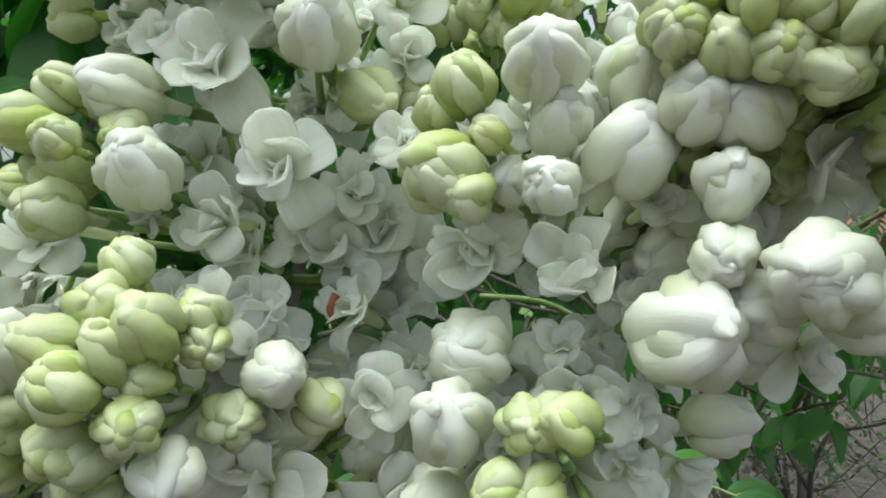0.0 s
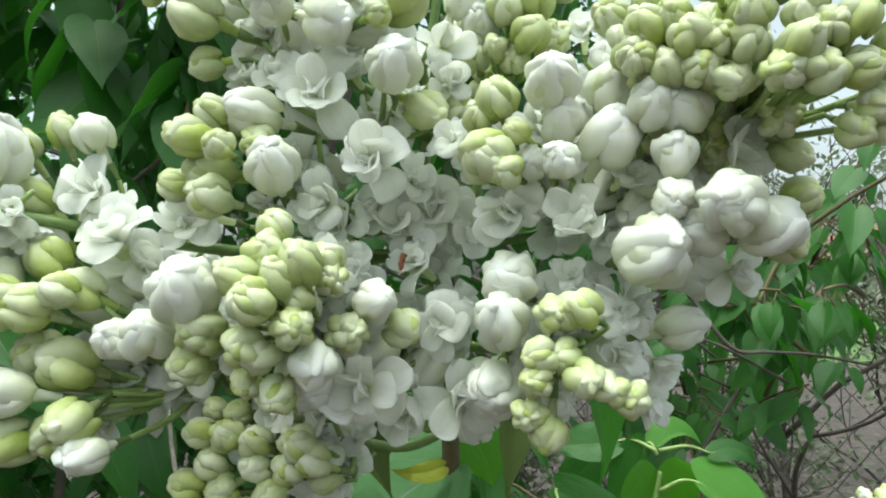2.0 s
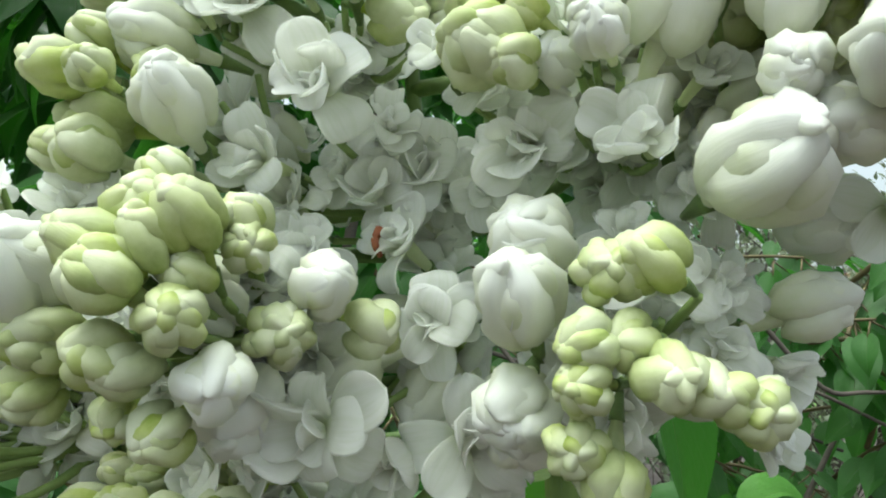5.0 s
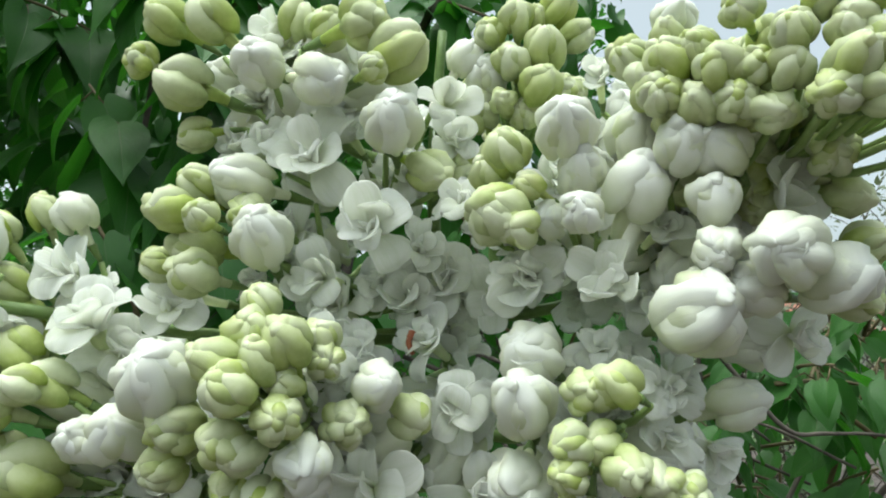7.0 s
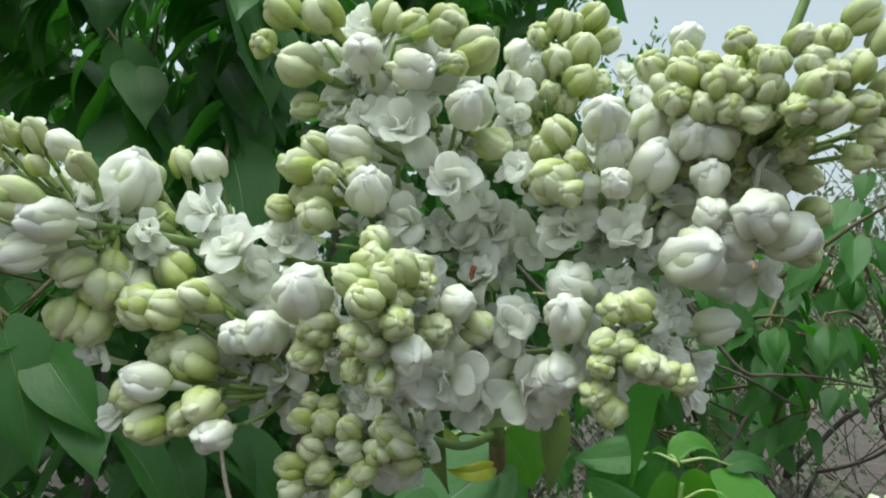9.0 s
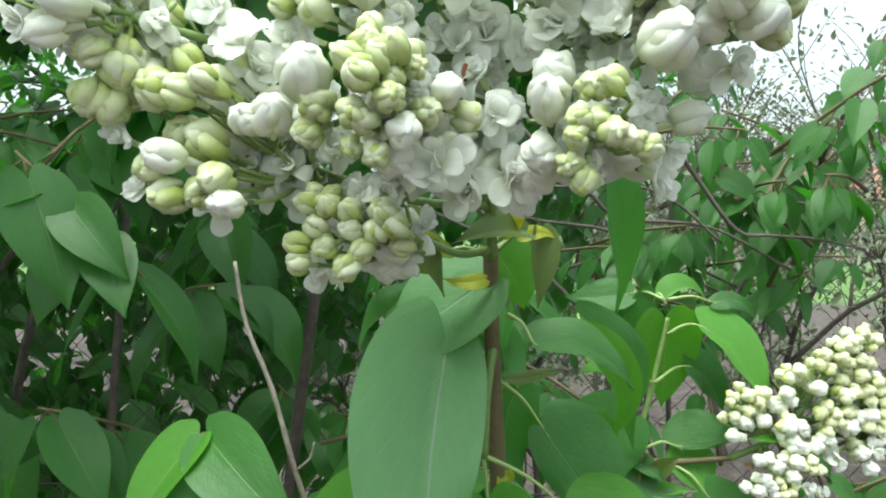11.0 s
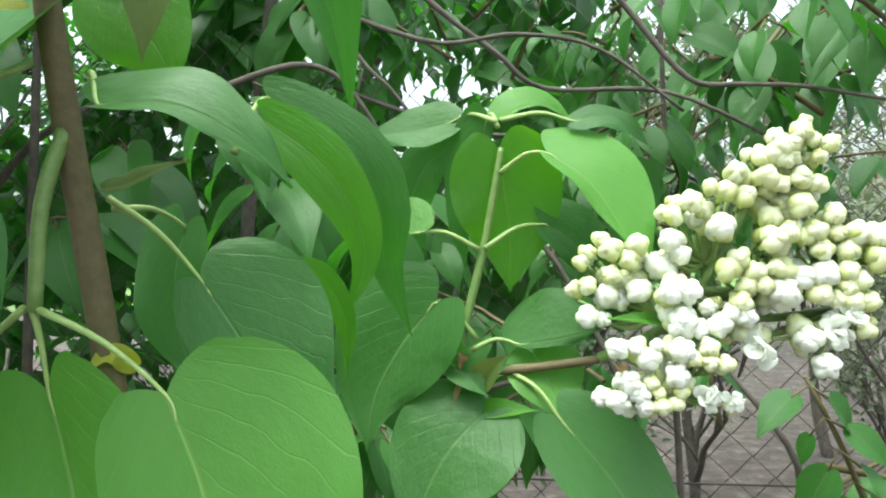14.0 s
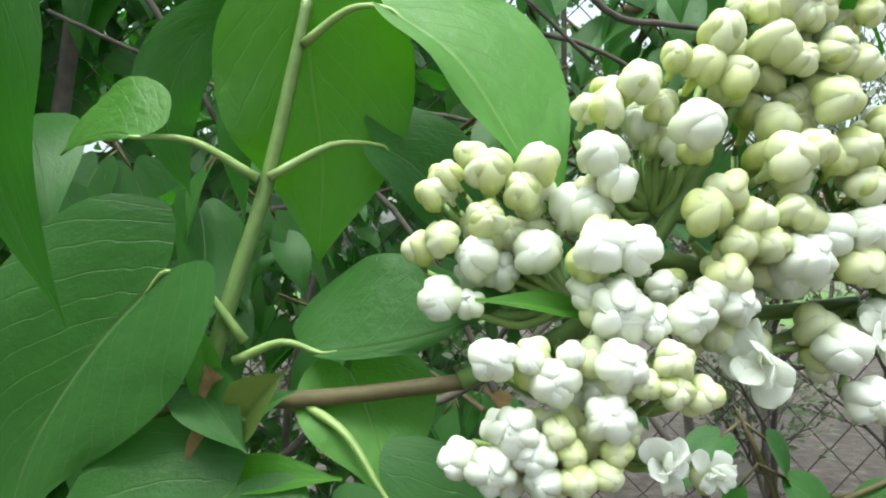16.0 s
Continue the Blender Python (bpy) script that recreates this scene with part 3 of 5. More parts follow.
def leaf(parent, base, tip, width, face, mat=None, droop=0.6, fold=0.18, wave=0.035, stalk=None, seed=0, name="leaf", skew=0.0):
    """A single leaf of a branch with its stalk, which starts at the point given."""
    length = (Vector(tip) - Vector(base)).length * (1 + 0.06 * droop * droop)
    v, f, uv = leaf_data(length, width, droop, fold, wave, seed, skew=skew)
    end = max(v, key=lambda p: p.x)
    swing = Matrix.Rotation(math.atan2(end.z, end.x), 4, "Y")
    m = aim(base, tip, face) @ swing
    ob = mesh_object(name, v, f, mat or M_LEAF, parent, "", uv)
    ob.matrix_local = Matrix.Translation(-parent.location) @ m
    if stalk is not None:
        s, b = Vector(stalk), Vector(base)
        tv, tf = tube_data([s, s.lerp(b, 0.55) + Vector((0, 0, 0.004)), b, b + (m.to_3x3() @ Vector((length * 0.08, 0, 0.0002)))], 0.0011, 0.0009, 7, 4)
        inv = (Matrix.Translation(-parent.location) @ m).inverted()
        mesh_object("petiole", [inv @ (Vector(a) - parent.location) for a in tv], tf, M_STEM, ob)
    return ob



def blade(parent, rib, left, right, face, mat, fold=0.2, wave=0.03, stalk=None, seed=0, nu=15, nv=26, heart=0.55):
    """A leaf whose midrib runs through the given places, with its own breadth on either side."""
    rng = random.Random(seed)
    o = parent.location
    line = spline(rib, 16)
    lengths = [0.0]
    for a, b in zip(line, line[1:]):
        lengths.append(lengths[-1] + (b - a).length)
    total = lengths[-1]
    o1, o2 = rng.uniform(0, 6), rng.uniform(0, 6)
    verts, faces, uvs, k = [], [], [], 0
    for i in range(nv + 1):
        t = i / nv
        while k < len(line) - 2 and lengths[k + 1] < t * total:
            k += 1
        f = (t * total - lengths[k]) / max(lengths[k + 1] - lengths[k], 1e-9)
        p, x = line[k].lerp(line[k + 1], min(f, 1)), (line[k + 1] - line[k]).normalized()
        z = Vector(face)
        z = (z - x * z.dot(x)).normalized()
        y = z.cross(x)
        w = max(2.05 * (t + 0.02) ** 0.42 * (1 - t) ** (0.80 + 0.40 * t), 0.006)
        for j in range(nu):
            u = 2 * j / (nu - 1) - 1
            side = (left if u < 0 else right) * w
            back = heart * (left if u < 0 else right) * abs(u) ** 0.9 * max(0, 1 - t * 2.2) ** 1.5 * (1.35 - 0.75 * abs(u))
            rise = fold * side * (abs(u) - 0.45 * u * u) + wave * total * (math.sin(5 * t + o1 + u) * u * u * 0.6 + math.sin(9 * t + o2) * u * 0.35 + 0.4 * math.sin(16 * t + o1) * u ** 4)
            verts.append(p + y * (u * side) - x * back + z * rise - o)
            uvs.append((j / (nu - 1), t))
    for i in range(nv):
        for j in range(nu - 1):
            a = i * nu + j
            faces.append((a, a + nu, a + nu + 1, a + 1))
    ob = mesh_object("leaf", verts, faces, mat, parent, "", uvs)
    if stalk is not None:
        s, b = Vector(stalk), Vector(rib[0])
        tv, tf = tube_data([s, s.lerp(b, 0.55) + Vector((0, 0, 0.003)), b, b.lerp(Vector(rib[1]), 0.3)], 0.0011, 0.0002, 7, 4)
        mesh_object("petiole", [Vector(a) - o for a in tv], tf, M_PEDICEL, ob)
    return ob

# ---- ground and distance ----
def ground_height(x, y):
    return 0.05 * noise.noise(Vector((x * 0.35, y * 0.35, 0.3))) + 0.02 * noise.noise(Vector((x * 2.1, y * 2.1, 2.0)))


def build_ground():
    ring = [0.0, 0.4, 0.8, 1.2, 1.7, 2.3, 3.0, 4.0, 5.5, 7.5, 10, 14, 20, 30, 60, 150, 600, 2500]
    sides = 96
    verts, faces = [(0, 0, ground_height(0, 0))], []
    for r in ring[1:]:
        for s in range(sides):
            g = 2 * math.pi * s / sides
            x, y = r * math.cos(g), r * math.sin(g)
            verts.append((x, y, ground_height(x, y) * (1 if r < 40 else 0)))
    for s in range(sides):
        faces.append((0, 1 + s, 1 + (s + 1) % sides))
    for i in range(len(ring) - 2):
        for s in range(sides):
            a, b = 1 + i * sides + s, 1 + i * sides + (s + 1) % sides
            faces.append((a, a + sides, b + sides, b))
    m, n, l, p, out = material("garden_soil")
    geo = n.new("ShaderNodeNewGeometry")
    s = n.new("ShaderNodeSeparateXYZ")
    l.new(geo.outputs["Position"], s.inputs[0])
    a = noise_node(n, l, 11.0, 8, 0.65)
    b = noise_node(n, l, 0.9, 4)
    c = ramp(n, l, a.outputs["Fac"], [(0.3, (0.032, 0.025, 0.021)), (0.55, (0.075, 0.06, 0.052)), (0.75, (0.17, 0.145, 0.13))]).outputs["Color"]
    grass = ramp(n, l, a.outputs["Fac"], [(0.3, (0.04, 0.09, 0.02)), (0.7, (0.13, 0.22, 0.05))]).outputs["Color"]
    far = math_node(n, l, "ADD", s.outputs["Y"], math_node(n, l, "MULTIPLY", b.outputs["Fac"], 2.0))
    far = math_node(n, l, "SMOOTH_MIN", math_node(n, l, "MAXIMUM", math_node(n, l, "SUBTRACT", far, 12.0), 0.0), 1.0, 0.2)
    l.new(mix_colour(n, l, far, c, grass), p.inputs["Base Color"])
    p.inputs["Roughness"].default_value = 0.95
    bump(n, l, p, a.outputs["Fac"], 0.9, 0.03)
    tagged(mesh_object("ground", verts, faces, m), "bare brown garden soil with rough grass farther off", "ground", kind="structure")


build_ground()


def chain_link_fence():
    """Woven wire on thin posts across the back of the bush."""
    ob = tagged(empty("chain_link_fence", (0.4, 0.92, 0)), "rusty chain-link fence on thin metal posts behind the bush", "fence")
    a, b, low, high, cell = Vector((-1.6, 0.98, 0)), Vector((2.2, 0.86, 0)), 0.12, 1.52, 0.052
    run = (b - a)
    width = run.length
    run.normalize()
    count = int(width / cell)
    chunks = []
    steps = int((high - low) / (cell / 2))
    side = Vector((-run.y, run.x, 0))
    for k in range(count):
        pts = []
        for i in range(steps + 1):
            off = 0.5 * cell * (i % 2) + k * cell
            pts.append(a + run * off + side * (0.0016 if i % 2 else -0.0016) + Vector((0, 0, low + i * cell / 2)) - ob.location)
        chunks.append(tube_data(pts, 0.0009, 0.0009, 4, 1))
        pts = [q + run * cell * (0.5 if i % 2 == 0 else -0.5) + side * (-0.0032 if i % 2 else 0.0032) for i, q in enumerate(pts)]
        pts = [p2 + run * cell * 0.5 for p2 in pts]
        chunks.append(tube_data(pts, 0.0009, 0.0009, 4, 1))
    v, q = join_data(chunks)
    mesh_object("wire_mesh", v, q, M_WIRE, ob)
    for x in (-0.9, 1.9):
        t = (x - a.x) / (b.x - a.x)
        p = a.lerp(b, t) - ob.location
        tube("post", [p + ob.location + Vector((0, 0.03, -0.05)), p + ob.location + Vector((0, 0.03, 1.6))], 0.009, 0.009, M_WIRE, ob, "", 10, 4)
    for z in (0.9, 0.2):
        tube("tension_wire", [a + Vector((0, 0, z)), a.lerp(b, 0.5) + Vector((0, 0, z - 0.01)), b + Vector((0, 0, z))], 0.0015, 0.0015, M_WIRE, ob, "", 5, 6)


chain_link_fence()


def picket_fence():
    ob = tagged(empty("picket_fence", (14.0, 23.0, 0)), "weathered grey wooden picket fence across the garden", "fence")
    me = None
    for i in range(150):
        x = -9.0 + i * 0.125
        z = 1.3 + 0.06 * math.sin(i * 1.7) * random.random()
        bm = bmesh.new()
        if me is None:
            bmesh.ops.create_cube(bm, size=1)
            for v in bm.verts:
                v.co = Vector((v.co.x * 0.085, v.co.y * 0.022, (v.co.z + 0.5)))
            top = [v for v in bm.verts if v.co.z > 0.9]
            for v in top:
                v.co.x *= 0.55
            bmesh.ops.bevel(bm, geom=list(bm.edges), offset=0.004, segments=1)
            p = part("picket", bm, M_PICKET, ob)
            me = p.data
        else:
            bm.free()
            p = new("picket", me)
            p.parent = ob
        p.location, p.scale, p.rotation_euler = (x, 0.02 * random.random(), 0), (1, 1, z), (0, random.uniform(-0.02, 0.02), 0)
    for z in (0.35, 1.0):
        bm = bmesh.new()
        bmesh.ops.create_cube(bm, size=1)
        for v in bm.verts:
            v.co = Vector((0.3 + v.co.x * 18.8, 0.05 + v.co.y * 0.04, z + v.co.z * 0.07))
        part("rail", bm, M_PICKET, ob)


picket_fence()


def cottage():
    ob = tagged(empty("cottage", (24.0, 40.0, 0)), "small pale rendered house with a red roof", "house")
    bm = bmesh.new()
    bmesh.ops.create_cube(bm, size=1)
    for v in bm.verts:
        v.co = Vector((v.co.x * 9, v.co.y * 6, (v.co.z + 0.5) * 2.9))
    part("wall", bm, M_WALL, ob)
    bm = bmesh.new()
    pts = [bm.verts.new(c) for c in ((-5, -3.5, 2.8), (5, -3.5, 2.8), (5, 3.5, 2.8), (-5, 3.5, 2.8), (-5, 0, 5), (5, 0, 5))]
    for q in ((0, 1, 5, 4), (3, 4, 5, 2), (0, 4, 3), (1, 2, 5), (0, 3, 2, 1)):
        bm.faces.new([pts[i] for i in q])
    part("roof", bm, M_ROOF, ob)
    for x in (-2.6, 0.4, 2.8):
        bm = bmesh.new()
        bmesh.ops.create_cube(bm, size=1)
        for v in bm.verts:
            v.co = Vector((x + v.co.x * 1.0, -3.02 + v.co.y * 0.1, 1.5 + v.co.z * 1.2))
        part("window", bm, M_CONCRETE, ob)


cottage()


# ---- trees and shrubs behind ----
def grow(rng, start, way, length, radius, depth, spread, out, ends, droop=0.0):
    pts, p, d = [start], start.copy(), way.normalized()
    for i in range(4):
        d = (d + Vector((rng.uniform(-1, 1), rng.uniform(-1, 1), rng.uniform(-0.8, 1) - droop)) * 0.22).normalized()
        p = p + d * length / 4
        pts.append(p.copy())
    out.append(tube_data(pts, radius, radius * 0.55, 6 if depth > 1 else 4, 2))
    for i in range(1, 5):
        ends.append((pts[i], (pts[i] - pts[i - 1]).normalized(), depth))
    if depth == 0:
        return
    for k in range(rng.randint(3, 4)):
        q = pts[rng.randint(1, 4)]
        side = Vector((rng.uniform(-1, 1), rng.uniform(-1, 1), rng.uniform(-0.3, 1))).normalized()
        grow(rng, q, (d + side * spread), length * rng.uniform(0.55, 0.8), radius * 0.55, depth - 1, spread, out, ends, droop)


def leaf_spray(places, size, rng, drop=0.6):
    """Many small leaves in one sheet of geometry: place, way."""
    v, f, uv = [], [], []
    shapes = [leaf_data(1.0, 0.62, 0.8, 0.2, 0.04, k, 5, 5) for k in range(5)]
    for p, d in places:
        a, q, u = shapes[rng.randrange(5)]
        s = size * rng.uniform(0.6, 1.25)
        way = (d + Vector((rng.uniform(-0.8, 0.8), rng.uniform(-0.8, 0.8), rng.uniform(-0.7, 0.3) - drop))).normalized()
        face = Vector((rng.uniform(-0.7, 0.7), rng.uniform(-1.0, 0.3), rng.uniform(0.1, 1)))
        m = aim(p, p + way, face)
        o = len(v)
        v += [m @ (x * s) for x in a]
        f += [tuple(i + o for i in g) for g in q]
        uv += u
    return v, f, uv


def far_tree(at, height, label, mat, bark, leaf_size, per_end, seed, depth=4, lean=(0, 0, 1), girth=0.022):
    rng = random.Random(seed)
    ob = tagged(empty("tree", at), label, "tree")
    out, ends = [], []
    grow(rng, Vector((0, 0, -0.05)), Vector(lean), height * 0.42, height * girth, depth, 0.85, out, ends)
    v, q = join_data(out)
    mesh_object("trunk", v, q, bark, ob)
    places = []
    for p, d, k in ends:
        if k <= 1:
            for i in range(per_end):
                places.append((p + Vector((rng.uniform(-1, 1), rng.uniform(-1, 1), rng.uniform(-1, 1))) * height * 0.035, d))
    v, f, uv = leaf_spray(places, leaf_size, rng, 0.2)
    mesh_object("crown", v, f, mat, ob, "", uv)
    return ob


SHRUB = "thin twiggy shrub with small grey-green leaves behind the fence"
for k, (x, y, h) in enumerate(((1.25, 2.3, 2.0), (1.9, 2.6, 2.3), (2.6, 3.2, 2.5), (1.6, 3.6, 2.7), (3.3, 4.2, 3.0), (0.75, 2.8, 2.3), (2.3, 4.8, 3.2), (-0.3, 2.7, 2.1), (0.35, 2.2, 1.8))):
    far_tree((x, y, 0), h, SHRUB, M_LEAF_GREY, M_DARK_BARK, 0.032, 3, 5 + k, girth=0.011)
far_tree((-1.5, 5.5, 0), 5.0, "leafy green garden tree behind the bush", M_LEAF, M_DARK_BARK, 0.11, 5, 19)
far_tree((0.3, 6.5, 0), 4.6, "leafy green garden tree behind the bush", M_LEAF, M_DARK_BARK, 0.11, 5, 20)
far_tree((-4.0, 4.5, 0), 5.0, "leafy green garden tree behind the bush", M_LEAF, M_DARK_BARK, 0.11, 5, 21)
far_tree((9.0, 26.5, 0), 5.5, "grey-green tree beyond the picket fence", M_LEAF_GREY, M_DARK_BARK, 0.12, 4, 22)
far_tree((15.0, 28.0, 0), 6.0, "grey-green tree beyond the picket fence", M_LEAF_GREY, M_DARK_BARK, 0.12, 4, 23)


def leaf_shapes(mat, seed, nu=7, nv=12):
    rng = random.Random(seed)
    shapes = []
    for k in range(6):
        v, f, uv = leaf_data(1.0, rng.uniform(0.58, 0.72), rng.uniform(0.3, 1.1), rng.uniform(0.1, 0.4), rng.uniform(0.02, 0.05), seed * 10 + k, nu, nv)
        t = mesh_object("leaf", v, f, mat, None, "", uv)
        shapes.append(t.data)
        bpy.data.objects.remove(t)
    return shapes


def lilac_shrub(at, label, boxes, count, size, seed, mat=None, stems=()):
    """Leaves of the bush behind: twigs with hanging heart-shaped leaves in pairs."""
    rng = random.Random(seed)
    ob = tagged(empty("lilac_bush", at), label, "shrub")
    o = ob.location
    for pts, r0, r1 in stems:
        v, q = tube_data([Vector(p) - o for p in pts], r0, r1, 7, 4, 0.1, rng)
        mesh_object("limb", v, q, M_DARK_BARK, ob)
    shapes = leaf_shapes(mat or M_LEAF, seed)
    for (x0, x1, y0, y1, z0, z1), share in boxes:
        made = 0
        while made < count * share:
            p = Vector((rng.uniform(x0, x1), rng.uniform(y0, y1), rng.uniform(z0, z1)))
            d = Vector((rng.uniform(-1, 1), rng.uniform(-1, 0.6), rng.uniform(-0.1, 0.9))).normalized()
            tip = p + d * rng.uniform(0.09, 0.16)
            out = [tube_data([p - o, p.lerp(tip, 0.5) + Vector((0, 0, 0.006)) - o, tip - o], 0.0022, 0.0011, 5, 2)]
            for k in range(4):
                t = 0.35 + 0.2 * k
                for s in (-1, 1):
                    q = p.lerp(tip, min(t, 1))
                    side = Vector((s * rng.uniform(0.3, 1), rng.uniform(-0.7, 0.4), rng.uniform(-1.3, -0.3))).normalized()
                    b = q + side * 0.014
                    me = new("leaf", shapes[rng.randrange(6)])
                    me.parent = ob
                    c = size * rng.uniform(0.65, 1.2)
                    face = Vector((s * 0.4 + rng.uniform(-0.4, 0.4), rng.uniform(-1.0, -0.1), rng.uniform(0.2, 0.9)))
                    way = (side + Vector((rng.uniform(-0.3, 0.3), rng.uniform(-0.3, 0.3), -0.5))).normalized()
                    me.matrix_local = Matrix.Translation(-o) @ aim(b, b + way, face) @ Matrix.Diagonal((c, c, c, 1))
                    out.append(tube_data([q - o, b - o], 0.0008, 0.0007, 4, 1))
                    made += 1
            v, q = join_data(out)
            mesh_object("twig", v, q, M_TWIG, ob)
    return ob


LEFT_STEMS = [([(-0.45, 0.6, 0), (-0.4, 0.66, 0.7), (-0.36, 0.68, 1.3), (-0.3, 0.66, 1.8)], 0.007, 0.003),
              ([(-0.5, 0.65, 0), (-0.6, 0.64, 0.8), (-0.45, 0.6, 1.25), (-0.2, 0.6, 1.5)], 0.006, 0.002)]
lilac_shrub((-0.4, 0.45, 0), "dense dark green lilac bush with hanging heart-shaped leaves",
            [((-0.62, -0.10, 0.40, 0.58, 0.98, 1.42), 0.6), ((-0.5, 0.0, 0.42, 0.6, 1.42, 1.75), 0.4)], 280, 0.085, 21, None, LEFT_STEMS)
lilac_shrub((-0.6, 0.75, 0), "shaded inner lilac bush with dark green leaves",
            [((-1.0, -0.05, 0.6, 0.85, 0.85, 1.45), 0.5), ((-0.9, 0.25, 0.6, 0.85, 1.4, 1.9), 0.5)], 210, 0.10, 24, None,
            [([(-0.7, 0.9, 0), (-0.6, 0.8, 0.7), (-0.5, 0.72, 1.15), (-0.4, 0.7, 1.3), (-0.3, 0.7, 1.36)], 0.008, 0.003),
             ([(-0.3, 0.8, 0), (-0.2, 0.75, 0.9), (-0.1, 0.7, 1.5), (0.05, 0.7, 1.9)], 0.010, 0.004)])
lilac_shrub((0.3, 0.7, 0), "lilac bush with fresh green heart-shaped leaves beside the fence",
            [((0.04, 0.30, 0.60, 0.85, 1.18, 1.44), 0.62), ((0.22, 0.38, 0.60, 0.8, 1.14, 1.34), 0.3), ((0.24, 0.43, 0.50, 0.62, 1.24, 1.37), 0.3)], 300, 0.038, 22, M_LEAF,
            [([(0.3, 0.75, 0), (0.28, 0.72, 0.7), (0.27, 0.72, 1.1), (0.26, 0.7, 1.45)], 0.005, 0.002),
             ([(-0.05, 0.7, 1.36), (0.08, 0.7, 1.31), (0.2, 0.68, 1.29), (0.36, 0.7, 1.22)], 0.0025, 0.0015),
             ([(0.0, 0.7, 1.22), (0.15, 0.72, 1.25), (0.3, 0.7, 1.3)], 0.0025, 0.0015)])
lilac_shrub((0.1, 0.6, 0), "lower part of the lilac bush with grey stems and dark leaves",
            [((-0.05, 0.22, 0.5, 0.75, 1.02, 1.25), 0.6), ((-0.3, 0.1, 0.5, 0.75, 0.9, 1.1), 0.4)], 110, 0.06, 25, None,
            [([(0.1, 0.6, 0), (0.12, 0.64, 0.6), (0.05, 0.66, 1.0), (0.1, 0.66, 1.3)], 0.005, 0.002),
             ([(-0.1, 0.62, 0.7), (0.05, 0.6, 1.05), (0.2, 0.58, 1.12), (0.34, 0.6, 1.3)], 0.003, 0.002),
             ([(0.3, 0.62, 0.8), (0.2, 0.6, 1.1), (0.1, 0.6, 1.25), (-0.1, 0.62, 1.35)], 0.003, 0.0015)])
lilac_shrub((0.4, 0.55, 0), "low lilac shoots with small fresh green leaves",
            [((0.2, 0.36, 0.45, 0.62, 0.96, 1.07), 0.5), ((0.38, 0.62, 0.45, 0.65, 0.96, 1.05), 0.5)], 80, 0.031, 23, M_LEAF,
            [([(0.14, 0.5, 0.9), (0.3, 0.52, 0.99), (0.5, 0.5, 1.0), (0.62, 0.54, 1.03), (0.75, 0.52, 1.03)], 0.0026, 0.002),
             ([(0.3, 0.52, 1.0), (0.3, 0.5, 1.06), (0.26, 0.5, 1.12)], 0.003, 0.0015)])


def hedge(boxes, count, size, seed, label):
    """The deep mass of leaves behind and overhead, too many to tell apart."""
    rng = random.Random(seed)
    places = []
    total = sum((b[1] - b[0]) * (b[3] - b[2]) * (b[5] - b[4]) for b in boxes)
    for x0, x1, y0, y1, z0, z1 in boxes:
        n = int(count * (x1 - x0) * (y1 - y0) * (z1 - z0) / total)
        k = 0
        while k < n:
            p = Vector((rng.uniform(x0, x1), rng.uniform(y0, y1), rng.uniform(z0, z1)))
            u = [abs(2 * (c - a) / (b - a) - 1) for c, a, b in zip(p, (x0, y0, z0), (x1, y1, z1))]
            if noise.noise(p * 3.1) < -0.08 or sum(c ** 2.6 for c in u) > 1.25 + 0.8 * noise.noise(p * 1.9):
                k += 0.2
                continue
            k += 1
            places.append((p, Vector((rng.uniform(-1, 1), rng.uniform(-1, 1), 0))))
    v, f, uv = leaf_spray(places, size, rng, 0.7)
    ob = mesh_object("foliage", v, f, M_LEAF, None, "", uv)
    tagged(ob, label, "foliage", kind="stuff")


# The high boxes, mostly out of view, are added to shade the left bush.
hedge([(-2.2, -0.32, 1.05, 1.7, 0.1, 2.2), (-0.45, 0.3, 1.1, 1.6, 1.0, 2.0), (-1.8, -0.12, 0.35, 1.7, 1.85, 2.6), (-0.1, 0.35, 0.9, 1.7, 1.9, 2.4), (-2.0, -0.5, -0.3, 0.5, 1.75, 2.4), (-1.6, 0.45, 2.0, 2.3, 0.3, 2.2)], 17000, 0.085, 31, "deep mass of shaded lilac leaves behind the fence, with unseen leaves overhead added for shade")

# ---- the flowering lilac ----
UPPER_LEFT = ((-30, 140, 1406), [
    ("g", -52, 125, 1408, 7.9), ("g", -63, 126, 1415, 5.2), ("g", -58, 128, 1426, 6.9), ("g", -45, 122, 1422, 7.3),
    ("w", -33, 118, 1409, 7.3), ("g", -51, 131, 1398, 5.0), ("w", -19, 116, 1404, 7.5), ("g", -10, 116, 1417, 7.6),
    ("g", -19, 124, 1420, 6.7), ("g", -2, 115, 1409, 7.8), ("g", -27, 130, 1425, 6.4), ("g", -7, 112, 1404, 4.2),
])
TOP = ((-9, 155, 1389), [
    ("w", -3, 115, 1393, 8.6), ("f", 9, 126, 1403, 8.4), ("w", 13, 132, 1415, 5.8), ("f", -22, 119, 1388, 12.8),
    ("f", 11, 124, 1392, 7.5), ("g", 4, 124, 1385, 6.6), ("g", 12, 128, 1386, 5.5), ("f", -43, 134, 1396, 8.2),
    ("f", -14, 126, 1395, 7.6), ("f", -34, 128, 1395, 7.0),
])
UPPER_SIDE = ((-24, 155, 1368), [
    ("g", -50, 117, 1376, 6.5), ("g", -42, 111, 1373, 4.6), ("g", -46, 120, 1382, 5.2), ("w", -37, 122, 1383, 8.8),
    ("w", -31, 116, 1369, 8.4), ("g", -47, 124, 1369, 7.9), ("g", -45, 117, 1362, 6.4), ("g", -57, 128, 1366, 5.1),
    ("g", -35, 120, 1375, 5.8),
])
